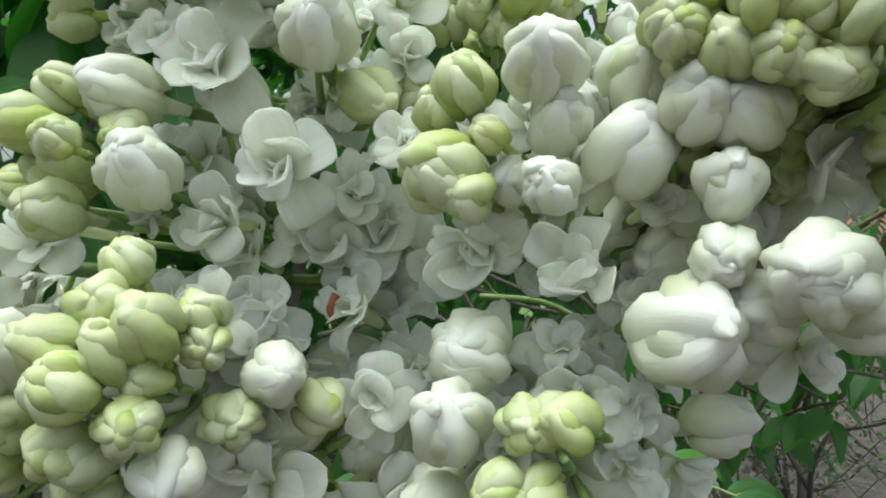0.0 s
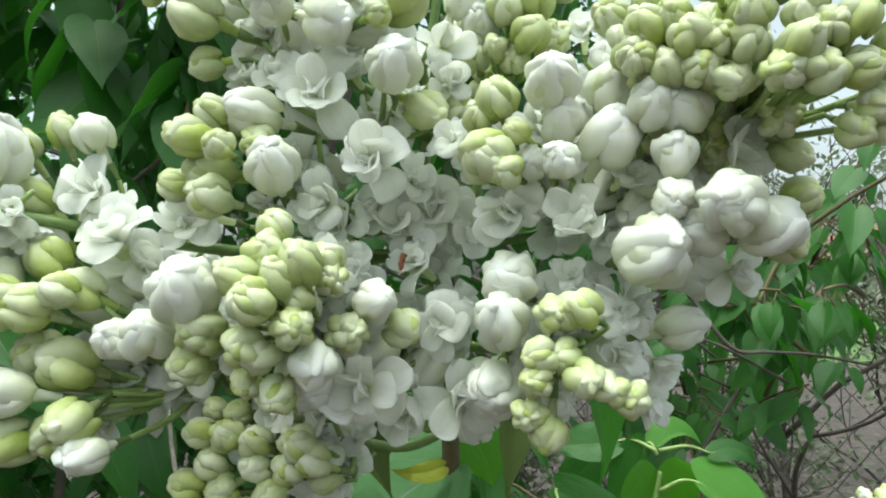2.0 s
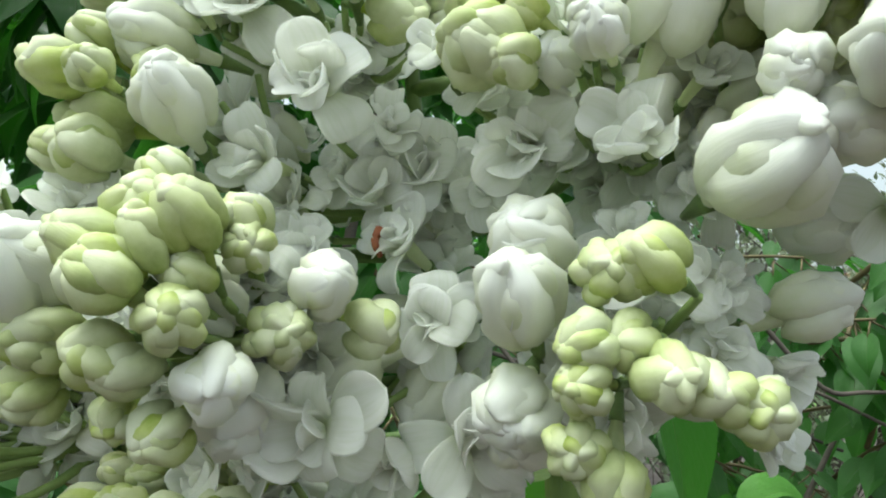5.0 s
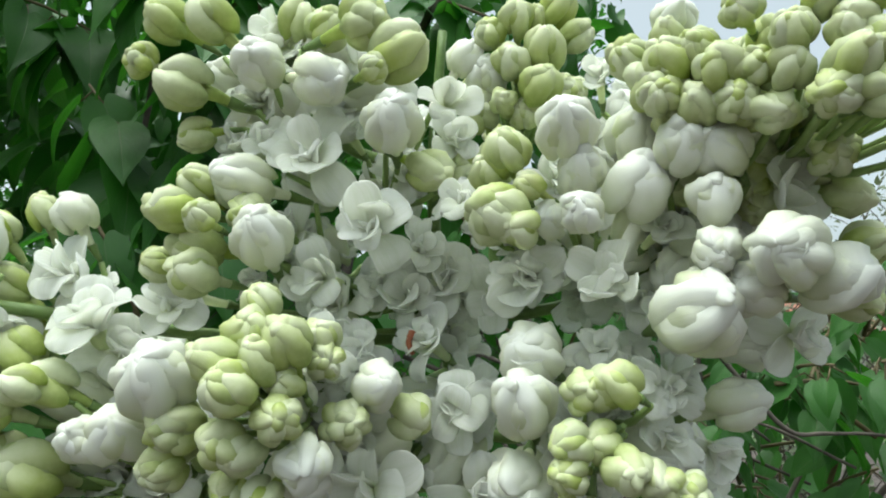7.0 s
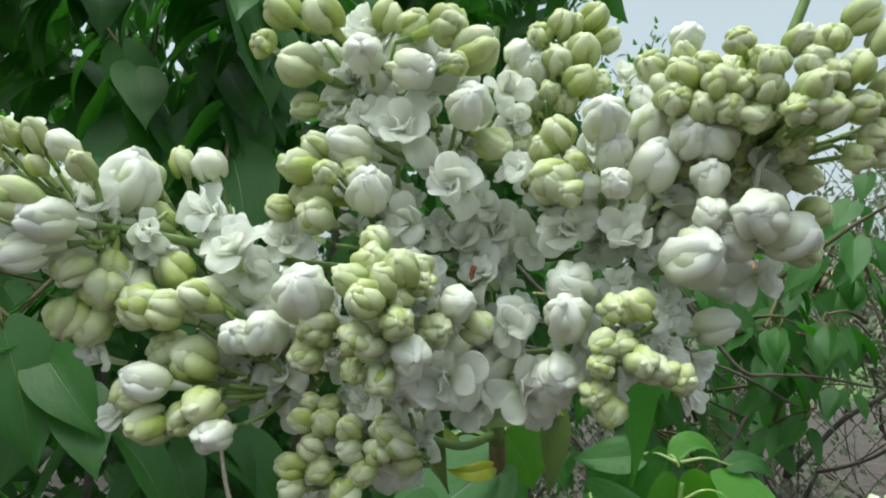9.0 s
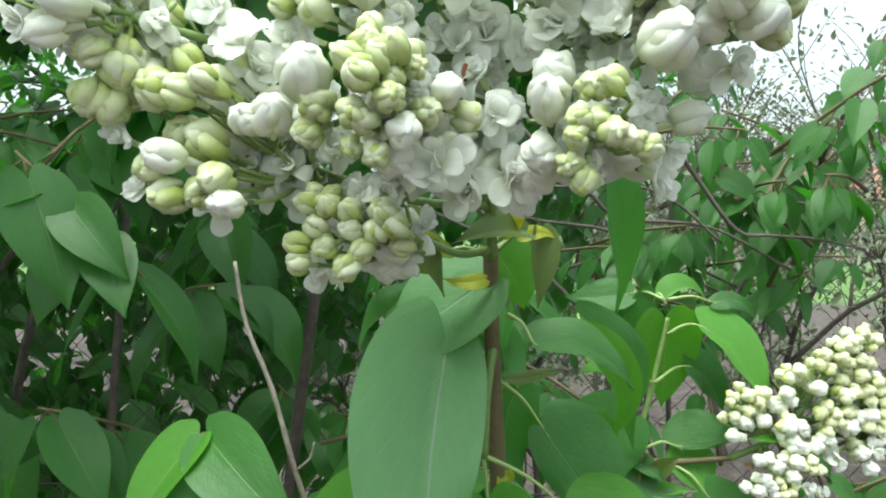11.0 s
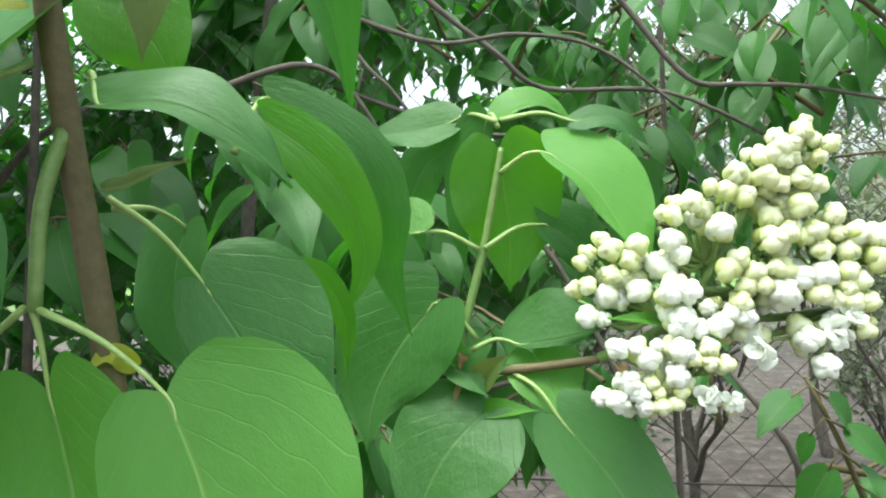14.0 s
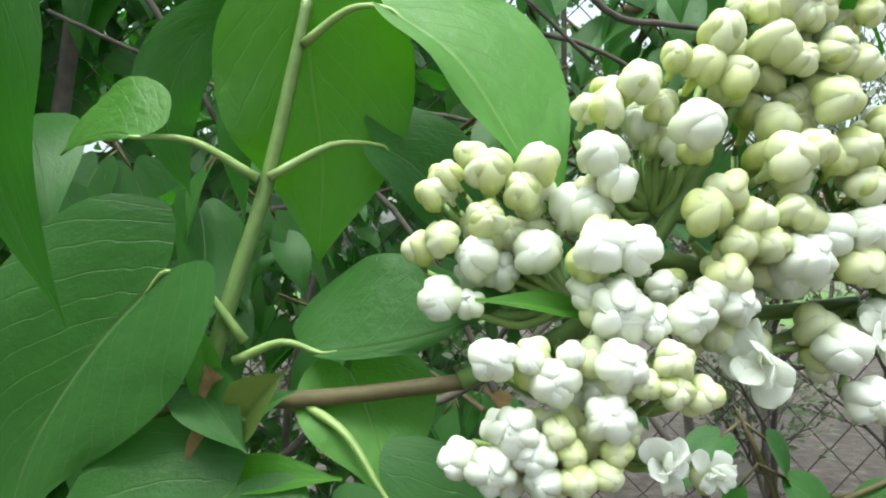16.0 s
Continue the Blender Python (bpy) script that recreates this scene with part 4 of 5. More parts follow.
CENTRE = ((9, 160, 1360), [
    ("f", -8, 116, 1371, 11.3), ("f", -21, 124, 1361, 9.3), ("f", 7, 138, 1363, 13.9), ("f", -2, 136, 1358, 9.4),
    ("f", -37, 132, 1362, 7.6), ("f", -54, 134, 1360, 8.6), ("f", -19, 136, 1357, 9.3), ("f", 18, 136, 1357, 8.7),
    ("f", 1, 132, 1369, 9.2),
])
MID_RIGHT = ((44, 150, 1367), [
    ("g", 21, 110, 1383, 6.3), ("g", 17, 112, 1380, 4.7), ("g", 18, 106, 1370, 8.0), ("g", 22, 104, 1367, 5.2),
    ("w", 33, 99, 1368, 5.1), ("w", 29, 112, 1370, 5.0), ("w", 32, 104, 1386, 8.3), ("w", 35, 108, 1378, 6.3),
    ("w", 45, 106, 1374, 7.8), ("w", 47, 112, 1387, 7.6), ("f", 11, 118, 1377, 8.3), ("f", 24, 117, 1359, 11.3),
    ("f", 39, 107, 1357, 9.8), ("f", 52, 112, 1368, 7.2), ("g", 25, 108, 1376, 4.1),
])
RIGHT = ((66, 145, 1366), [
    ("w", 52, 99, 1380, 6.5), ("w", 59, 98, 1379, 6.4), ("w", 56, 97, 1369, 5.8), ("w", 55, 95, 1360, 5.4),
    ("f", 75, 106, 1373, 11.3), ("w", 64, 88, 1358, 8.5), ("w", 74, 94, 1354, 7.3), ("g", 88, 108, 1362, 5.7),
    ("w", 52, 99, 1349, 10.5), ("w", 62, 98, 1353, 6.5), ("f", 76, 112, 1345, 9.0), ("g", 80, 100, 1352, 5.6),
])
UPPER_RIGHT = ((63, 140, 1395), [
    ("w", 56, 108, 1410, 5.6), ("g", 48, 101, 1393, 6.6), ("g", 56, 98, 1397, 6.5), ("g", 60, 97, 1391, 6.2),
    ("g", 63, 95, 1385, 5.1), ("g", 70, 97, 1388, 5.2), ("g", 53, 102, 1388, 6.1), ("g", 47, 110, 1403, 5.9),
    ("f", 42, 116, 1403, 6.7), ("g", 51, 97, 1393, 4.4), ("g", 65, 98, 1394, 4.7),
])
FRONT_RIGHT = ((41, 140, 1330), [
    ("w", 24, 112, 1343, 8.9), ("w", 21, 104, 1334, 8.4), ("g", 31, 97, 1336, 5.1), ("g", 36, 95, 1337, 5.5),
    ("g", 28, 95, 1328, 5.0), ("g", 33, 96, 1328, 4.3), ("g", 27, 95, 1323, 4.5), ("g", 36, 92, 1324, 5.3),
    ("g", 41, 92, 1322, 4.6), ("g", 45, 93, 1320, 5.1), ("g", 26, 98, 1316, 4.8), ("g", 30, 99, 1312, 5.5),
    ("w", 20, 108, 1320, 7.5), ("f", 50, 112, 1335, 7.8), ("f", 38, 116, 1344, 6.4), ("w", 65, 120, 1332, 6.8),
    ("f", 62, 122, 1323, 7.9), ("f", 59, 124, 1313, 8.2), ("f", 49, 112, 1327, 6.9),
])
FRONT_LEFT = ((-23, 140, 1337), [
    ("g", -28, 108, 1354, 5.0), ("g", -29, 103, 1348, 6.1), ("g", -21, 99, 1346, 6.4), ("g", -33, 98, 1343, 5.6),
    ("g", -29, 95, 1338, 6.2), ("g", -17, 108, 1347, 5.0), ("g", -16, 107, 1343, 4.7), ("g", -22, 97, 1333, 5.5),
    ("g", -32, 99, 1329, 5.6), ("g", -29, 100, 1327, 4.9), ("w", -19, 103, 1325, 6.2), ("g", -26, 104, 1319, 5.0),
    ("g", -13, 111, 1331, 6.1), ("g", -33, 106, 1321, 4.5), ("w", -7, 113, 1338, 6.4), ("g", -1, 120, 1332, 5.9),
    ("g", -22, 101, 1339, 4.7), ("g", -25, 97, 1343, 4.9), ("g", -42, 104, 1332, 6.5), ("g", -45, 106, 1325, 5.8),
])
LOW_CENTRE = ((11, 150, 1334), [
    ("f", 2, 130, 1348, 9.6), ("f", 8, 122, 1333, 11.0), ("f", -10, 118, 1317, 12.5), ("f", 13, 124, 1314, 12.4),
    ("f", -1, 132, 1309, 11.7), ("f", 16, 130, 1308, 8.7), ("f", -22, 130, 1311, 8.7), ("f", -33, 132, 1309, 8.8),
])
LOW_LEFT = ((-16, 165, 1295), [
    ("g", -43.2, 127, 1304.8, 5.1), ("g", -49.4, 127, 1305.6, 4.5), ("g", -36.2, 127, 1303.2, 4.9), ("g", -25.7, 127, 1303.3, 6.1), ("g", -46.7, 127, 1298.3, 4.9),
    ("g", -52.0, 127, 1293.0, 5.1), ("g", -43.9, 127, 1292.4, 4.9), ("g", -35.9, 127, 1297.4, 5.1), ("g", -28.3, 127, 1296.8, 5.1), ("g", -21.9, 127, 1298.6, 5.4),
    ("g", -51.9, 127, 1287.1, 4.7), ("g", -37.0, 127, 1286.1, 5.8), ("g", -32.3, 127, 1291.5, 4.9), ("g", -42.9, 136, 1308.7, 4.4), ("g", -48.4, 136, 1309.6, 4.0),
    ("g", -20.4, 134, 1292.4, 4.9), ("g", -24.7, 136, 1308.0, 4.7), ("g", -32.2, 138, 1308.9, 4.8),
])
LEFT_ARM = ((-52, 150, 1318), [
    ("w", -46, 103, 1340, 9.7), ("w", -57, 112, 1330, 7.6), ("w", -65, 115, 1329, 6.1), ("g", -74, 117, 1340, 6.2),
    ("g", -85, 124, 1347, 7.1), ("g", -89, 112, 1337, 7.9), ("g", -83, 112, 1336, 6.9), ("g", -76, 111, 1340, 5.0),
    ("g", -98, 117, 1337, 6.8), ("w", -86, 110, 1318, 7.2), ("g", -77, 118, 1323, 8.1), ("g", -91, 112, 1315, 6.3),
    ("f", -97, 115, 1310, 6.4), ("g", -86, 112, 1307, 6.6), ("g", -72, 110, 1312, 6.6), ("w", -69, 110, 1305, 6.2),
    ("g", -78, 114, 1308, 5.7), ("f", -102, 116, 1324, 7.1), ("g", -84, 120, 1325, 7.6),
])
LEFT_TOP = ((-68, 150, 1337), [
    ("f", -69, 120, 1354, 13.2), ("f", -79, 127, 1365, 12.3), ("w", -79, 130, 1379, 5.9), ("g", -88, 133, 1380, 5.3),
    ("g", -96, 130, 1375, 5.9), ("g", -100, 128, 1365, 7.2), ("g", -93, 130, 1362, 6.9), ("f", -64, 126, 1347, 10.2),
    ("f", -56, 130, 1358, 9.7), ("f", -76, 132, 1359, 10.5), ("g", -90, 132, 1355, 6.3),
])
FAR_LEFT = ((-100, 118, 1359), [
    ("t", -125, 96, 1380, 4.0), ("t", -132, 98, 1375, 4.4), ("t", -136, 100, 1368, 4.4), ("t", -133, 102, 1361, 4.2),
    ("t", -122, 97, 1377, 4.1), ("t", -117, 97, 1379, 4.4), ("t", -111, 98, 1378, 5.0), ("w", -104, 97, 1376, 4.7),
    ("t", -100, 98, 1371, 5.3), ("t", -111, 99, 1371, 4.1), ("g", -113, 96, 1362, 7.5), ("w", -107, 98, 1358, 7.3),
    ("f", -120, 97, 1352, 7.2), ("w", -113, 99, 1350, 6.2), ("g", -105, 108, 1347, 6.2), ("g", -99, 110, 1342, 7.2),
    ("g", -107, 110, 1335, 7.2), ("g", -102, 112, 1333, 6.3), ("g", -99, 114, 1349, 5.7), ("t", -139, 100, 1373, 4.1),
])
TOP_GREEN = ((28, 160, 1404), [
    ("g", 20, 130, 1420, 5.1), ("g", 26, 128, 1423, 5.4), ("g", 36, 130, 1426, 5.4), ("g", 40, 130, 1419, 5.1),
    ("g", 32, 126, 1414, 6.2), ("g", 24, 126, 1411, 5.6), ("g", 22, 128, 1402, 4.7), ("g", 30, 124, 1404, 6.1),
    ("g", 37, 130, 1404, 5.4), ("g", 27, 130, 1400, 5.0), ("w", 19, 134, 1411, 6.8), ("g", 17, 134, 1402, 5.8),
    ("g", 31, 132, 1424, 4.5),
])
OVERHEAD = ((77, 120, 1384), [
    ("g", 61, 88, 1401, 4.6), ("g", 66, 82, 1393, 4.7), ("g", 71, 80, 1398, 4.6), ("g", 76, 76, 1396, 4.8),
    ("g", 80, 74, 1389, 4.7), ("g", 87, 74, 1396, 5.0), ("g", 94, 78, 1392, 4.6), ("g", 88, 76, 1386, 4.8),
    ("g", 76, 76, 1388, 4.8), ("g", 71, 76, 1385, 4.8), ("g", 69, 78, 1381, 4.8), ("g", 75, 76, 1380, 4.8),
    ("g", 82, 76, 1381, 4.8), ("g", 92, 80, 1381, 4.4), ("g", 86, 78, 1375, 4.8), ("g", 83, 80, 1371, 4.4),
    ("g", 89, 82, 1371, 3.9), ("g", 73, 78, 1392, 4.6), ("g", 99, 84, 1389, 4.0), ("g", 83, 76, 1402, 5.0),
])
OVERHEAD_INNER = ((67, 125, 1380), [
    ("g", 57, 90, 1391, 5.5), ("g", 50, 96, 1395, 5.4), ("g", 48, 96, 1389, 5.1), ("g", 54, 94, 1386, 5.3),
    ("g", 59, 90, 1385, 4.9), ("g", 64, 88, 1382, 4.9), ("g", 55, 94, 1397, 4.8), ("g", 62, 88, 1390, 4.6),
    ("g", 51, 98, 1401, 4.3), ("g", 66, 84, 1388, 4.7),
])
SECOND_LEFT = ((181, 297, 1183), [
    ("g", 152.8, 284, 1202.9, 3.4), ("g", 155.9, 284, 1206.2, 3.0), ("g", 162.7, 284, 1207.0, 4.8), ("g", 171.3, 284, 1208.0, 4.6),
    ("g", 168.7, 284, 1203.4, 4.4), ("g", 162.3, 284, 1198.4, 4.4), ("g", 154.9, 284, 1195.0, 4.2), ("w", 160.9, 284, 1191.8, 4.6),
    ("w", 171.3, 284, 1193.0, 5.3), ("w", 154.5, 284, 1184.8, 4.7), ("w", 159.7, 284, 1183.7, 3.2), ("w", 178.1, 288, 1201.1, 5.3),
    ("w", 165.3, 289, 1189.4, 4.1),
])
SECOND_BACK = ((196, 297, 1201), [
    ("g", 182.4, 280, 1217.5, 3.9), ("g", 187.7, 280, 1221.9, 4.6), ("g", 193.2, 285, 1219.0, 3.8), ("w", 181.6, 280, 1209.5, 5.0),
    ("w", 184.2, 280, 1205.3, 4.2), ("g", 194.0, 280, 1226.4, 3.5), ("g", 201.8, 280, 1230.4, 4.6), ("g", 198.9, 280, 1224.9, 4.3),
    ("g", 204.5, 280, 1223.0, 4.5), ("w", 195.7, 274, 1213.7, 5.1), ("w", 196.6, 285, 1211.7, 3.6), ("g", 206.1, 286, 1228.9, 4.1),
    ("w", 190.4, 288, 1216.7, 4.1),
])
SECOND_HEART = ((194, 297, 1189), [
    ("w", 179.3, 272, 1193.8, 5.0), ("w", 184.8, 272, 1193.7, 4.8), ("w", 182.7, 272, 1183.8, 5.5), ("w", 187.2, 272, 1182.1, 3.8),
    ("w", 193.9, 272, 1182.7, 4.5), ("w", 179.4, 280, 1186.1, 3.8), ("w", 192.9, 282, 1187.1, 3.5), ("w", 181.2, 284, 1200.3, 4.6),
])
SECOND_TIP = ((222, 295, 1231), [
    ("g", 211.2, 280, 1229.0, 4.9), ("g", 215.3, 280, 1226.6, 3.7), ("g", 209.6, 280, 1235.2, 3.3), ("g", 215.3, 280, 1234.9, 3.5),
    ("g", 221.5, 280, 1228.6, 4.3), ("g", 226.5, 280, 1226.1, 3.9), ("g", 221.6, 280, 1219.7, 4.9), ("g", 222.1, 285, 1223.8, 3.5),
    ("g", 219.5, 280, 1235.2, 2.9), ("g", 227.9, 280, 1234.9, 2.7), ("g", 210.7, 287, 1228.2, 3.5), ("g", 225.5, 284, 1234.8, 2.6),
])
SECOND_CROWN = ((226, 292, 1233), [
    ("g", 222.1, 280, 1242.8, 4.4), ("g", 225.2, 280, 1240.2, 3.2), ("g", 230.0, 280, 1238.5, 3.6), ("g", 226.9, 280, 1235.1, 2.7), ("g", 215.8, 280, 1238.3, 4.3),
    ("g", 219.0, 280, 1238.8, 3.8), ("g", 212.7, 280, 1236.0, 4.0), ("g", 216.8, 280, 1234.3, 3.8), ("g", 223.1, 280, 1246.3, 2.5),
])
SECOND_MID = ((212, 296, 1194), [
    ("g", 198.0, 276, 1200.1, 4.9), ("g", 201.3, 276, 1203.6, 4.3), ("g", 205.8, 276, 1199.0, 4.1), ("g", 203.7, 276, 1194.9, 3.9),
    ("g", 208.6, 276, 1194.9, 3.9), ("g", 212.4, 276, 1200.0, 3.7), ("w", 214.7, 276, 1192.4, 4.9), ("g", 211.4, 276, 1209.0, 5.1),
    ("g", 216.1, 276, 1210.4, 3.9), ("g", 213.4, 284, 1215.9, 4.6), ("g", 201.9, 276, 1189.6, 4.3), ("w", 203.1, 276, 1184.8, 3.9),
    ("w", 198.7, 276, 1186.4, 3.7), ("g", 211.1, 284, 1190.2, 3.6), ("w", 215.8, 286, 1188.2, 3.9),
])
SECOND_FAR = ((239, 297, 1194), [
    ("g", 231.7, 281, 1216.1, 4.1), ("g", 232.7, 281, 1210.4, 3.8), ("g", 225.8, 281, 1211.2, 4.8), ("g", 227.9, 281, 1205.4, 4.4),
    ("g", 222.8, 281, 1209.3, 3.8), ("g", 238.0, 281, 1210.2, 5.1), ("g", 235.7, 281, 1204.7, 4.1), ("g", 244.7, 281, 1202.2, 5.2),
    ("w", 221.8, 281, 1196.6, 4.8), ("w", 228.7, 281, 1197.5, 5.2), ("g", 235.6, 281, 1198.3, 4.4), ("g", 227.1, 281, 1191.3, 4.9),
    ("g", 235.5, 281, 1193.3, 3.8), ("g", 239.3, 281, 1195.1, 3.8), ("g", 237.0, 281, 1188.5, 4.1), ("g", 241.5, 281, 1188.5, 3.9),
    ("g", 232.5, 281, 1189.6, 3.5), ("g", 240.7, 281, 1179.3, 3.5), ("w", 216.4, 281, 1190.6, 6.1), ("g", 216.8, 281, 1199.4, 4.8),
])
SECOND_END = ((262, 296, 1204), [
    ("g", 252.1, 281, 1221.7, 5.0), ("g", 263.3, 281, 1220.1, 5.0), ("g", 271.4, 281, 1216.9, 5.4), ("g", 267.1, 281, 1205.8, 5.1),
    ("g", 257.4, 281, 1210.6, 5.4), ("g", 259.5, 281, 1197.8, 5.1), ("g", 249.7, 281, 1204.3, 4.7), ("g", 250.9, 281, 1213.8, 4.4),
    ("g", 244.7, 281, 1209.1, 4.4),
])
SECOND_SIDE = ((237, 297, 1184), [
    ("w", 222.8, 279, 1177.3, 5.0), ("f", 231.0, 279, 1178.9, 5.3), ("w", 227.8, 279, 1168.6, 5.0), ("f", 236.0, 279, 1184.3, 4.1),
    ("f", 206.7, 276, 1175.5, 6.2), ("g", 202.9, 282, 1179.0, 3.9),
])
SECOND_LOW = ((187, 292, 1166), [
    ("w", 161.9, 268, 1176.4, 4.0), ("w", 171.9, 268, 1173.1, 4.3), ("w", 167.9, 268, 1176.5, 2.6), ("w", 174.0, 268, 1177.4, 2.6),
    ("w", 181.6, 268, 1175.9, 4.6), ("g", 185.3, 268, 1173.0, 3.3), ("g", 189.6, 268, 1176.6, 3.8), ("g", 189.8, 268, 1172.1, 3.5),
    ("g", 194.5, 268, 1171.5, 3.5), ("w", 180.5, 276, 1170.6, 3.7), ("w", 177.7, 280, 1168.8, 3.5),
])
SECOND_FOOT = ((184, 290, 1161), [
    ("w", 165.7, 268, 1165.7, 4.5), ("w", 162.0, 268, 1160.0, 4.4), ("w", 168.5, 268, 1162.3, 3.9), ("g", 172.4, 268, 1165.8, 3.1),
    ("g", 174.1, 268, 1162.6, 2.9), ("w", 180.1, 268, 1167.8, 4.6), ("g", 179.4, 268, 1159.4, 3.3), ("g", 175.2, 268, 1158.5, 3.6),
    ("g", 181.2, 268, 1162.8, 3.1), ("f", 189.3, 268, 1161.0, 4.5), ("f", 196.6, 268, 1159.6, 3.5), ("w", 170.1, 268, 1158.3, 3.6),
    ("g", 178.7, 274, 1162.8, 3.3), ("w", 166.2, 276, 1155.8, 3.7),
])

panicle((0.014, 0.212, 1.285), "large white double lilac panicle, half open buds and flowers", "lilac panicles",
        [(0.014, 0.212, 1.285), (0.012, 0.195, 1.315), (0.006, 0.172, 1.35), (0.004, 0.155, 1.39), (0.008, 0.145, 1.43)],
        [UPPER_LEFT, TOP, UPPER_SIDE, CENTRE, MID_RIGHT, RIGHT, UPPER_RIGHT, FRONT_RIGHT, FRONT_LEFT, LOW_CENTRE, LOW_LEFT, LEFT_ARM, LEFT_TOP, FAR_LEFT], 1, fill=0.75, fill_size=0.0098, deep_kinds="ffffw")
panicle((0.02, 0.17, 1.36), "small greenish lilac panicle still in tight bud", "lilac panicles",
        [(0.02, 0.17, 1.36), (0.022, 0.165, 1.40), (0.024, 0.155, 1.43)], [TOP_GREEN], 2, 0.0018, 0.4, 0.005, 1.0, "g")
panicle((0.052, 0.15, 1.36), "yellow-green lilac panicle hanging in tight bud", "lilac panicles",
        [(0.052, 0.15, 1.36), (0.07, 0.125, 1.375), (0.085, 0.11, 1.41), (0.10, 0.105, 1.45)], [OVERHEAD, OVERHEAD_INNER], 3, 0.0022, 0.4, 0.006, 1.0, "g")
panicle((0.159, 0.296, 1.168), "cream lilac panicle in bud with a few open flowers", "lilac panicles",
        [(0.159, 0.296, 1.168), (0.182, 0.294, 1.180), (0.196, 0.290, 1.198), (0.208, 0.286, 1.222), (0.220, 0.284, 1.242)],
        [SECOND_LEFT, SECOND_BACK, SECOND_HEART, SECOND_TIP, SECOND_CROWN, SECOND_MID, SECOND_FAR, SECOND_END, SECOND_SIDE, SECOND_LOW, SECOND_FOOT], 4, 0.0020, 0.5, 0.0040, 1.06, "gggw", True)

speck = tagged(empty("withered_petal", (-0.0002, 0.133, 1.347)), "tiny curled brown withered petal between white flowers", "petal")
tube("curl", [(-0.0008, 0.131, 1.3495), (-0.0016, 0.130, 1.347), (-0.0008, 0.131, 1.3445)], 0.0009, 0.0005, M_BROWN, speck)

# ---- leafy shoots below the panicles ----
shoot = tagged(empty("lilac_shoot", (0.03, 0.225, 0.9)), "upright brown lilac shoot with large heart-shaped green leaves", "branch")
tube("stem", [(0.034, 0.235, 0.85), (0.028, 0.232, 1.05), (0.02, 0.224, 1.18), (0.016, 0.218, 1.24), (0.014, 0.212, 1.29)], 0.0045, 0.0033, M_TWIG, shoot, "", 12, 5, 0.05)
leaf(shoot, (0.012, 0.215, 1.274), (-0.032, 0.222, 1.235), 0.055, (-0.2, -0.8, 0.7), M_LEAF_SHEEN, 0.5, 0.2, 0.03, (0.015, 0.214, 1.28), 2)
leaf(shoot, (0.068, 0.23, 1.335), (0.082, 0.26, 1.251), 0.030, (0.6, -0.8, 0.2), M_LEAF, 0.4, 0.5, 0.03, (0.03, 0.215, 1.345), 5)
tube("side_shoot", [(0.016, 0.216, 1.245), (0.013, 0.21, 1.225), (0.012, 0.207, 1.198)], 0.0022, 0.0018, M_STEM, shoot)
leaf(shoot, (-0.008, 0.206, 1.286), (-0.034, 0.186, 1.306), 0.022, (0.5, -0.6, -0.8), M_LEAF_OLIVE, 0.4, 0.7, 0.02, (0.014, 0.212, 1.285), 10)
leaf(shoot, (-0.030, 0.19, 1.306), (-0.006, 0.19, 1.270), 0.024, (0.8, -0.7, 0.5), M_LEAF_OLIVE, 0.3, 0.6, 0.02, None, 11)
leaf(shoot, (0.029, 0.212, 1.296), (-0.003, 0.185, 1.292), 0.020, (0.1, -0.7, 0.6), M_LEAF_OLIVE, 0.8, 0.5, 0.02, (0.014, 0.21, 1.29), 12)
leaf(shoot, (0.038, 0.225, 1.298), (0.036, 0.22, 1.262), 0.018, (0.4, -0.9, 0.1), M_LEAF_OLIVE, 0.3, 0.5, 0.02, (0.014, 0.212, 1.286), 13)

side = tagged(empty("lilac_shoot", (0.09, 0.31, 1.15)), "brown lilac side branch with pale green young leaves", "branch")
tube("stem", [(0.03, 0.32, 1.10), (0.075, 0.305, 1.148), (0.106, 0.306, 1.161), (0.13, 0.303, 1.163), (0.16, 0.296, 1.168)], 0.0028, 0.0015, M_TWIG, side, "", 10, 5, 0.06)
tube("side_shoot", [(0.106, 0.306, 1.162), (0.112, 0.308, 1.185), (0.118, 0.31, 1.207), (0.124, 0.31, 1.235), (0.126, 0.31, 1.246)], 0.0020, 0.0012, M_STEM, side)

leaf(side, (0.1068, 0.302, 1.1647), (0.1196, 0.29, 1.156), 0.014, (0.2, -1, 0.4), M_LEAF, 0.4, 0.5, 0.02, (0.1109, 0.303, 1.1645), 41)
leaf(side, (0.1174, 0.296, 1.1601), (0.1268, 0.288, 1.1712), 0.012, (-0.4, -1, 0.3), M_LEAF_OLIVE, 0.4, 0.5, 0.02, (0.1109, 0.303, 1.1645), 42)
leaf(side, (0.1136, 0.3, 1.1574), (0.1274, 0.296, 1.1661), 0.010, (0.1, -0.8, 0.7), M_LEAF, 0.4, 0.5, 0.02, (0.1109, 0.303, 1.1645), 43)
leaf(side, (0.109, 0.302, 1.1636), (0.1054, 0.305, 1.1789), 0.008, (0.2, -1, 0.1), M_LEAF_YOUNG, 0.3, 0.6, 0.02, None, 44)
leaf(side, (0.1139, 0.3, 1.1475), (0.137, 0.29, 1.1511), 0.010, (0.1, -0.8, 0.7), M_LEAF_YOUNG, 0.3, 0.5, 0.02, (0.1109, 0.303, 1.1645), 45)
leaf(side, (0.1098, 0.3, 1.1574), (0.1092, 0.298, 1.1449), 0.009, (0.3, -1, 0.2), M_BRACT, 0.3, 0.5, 0.03, None, 46, "bract")
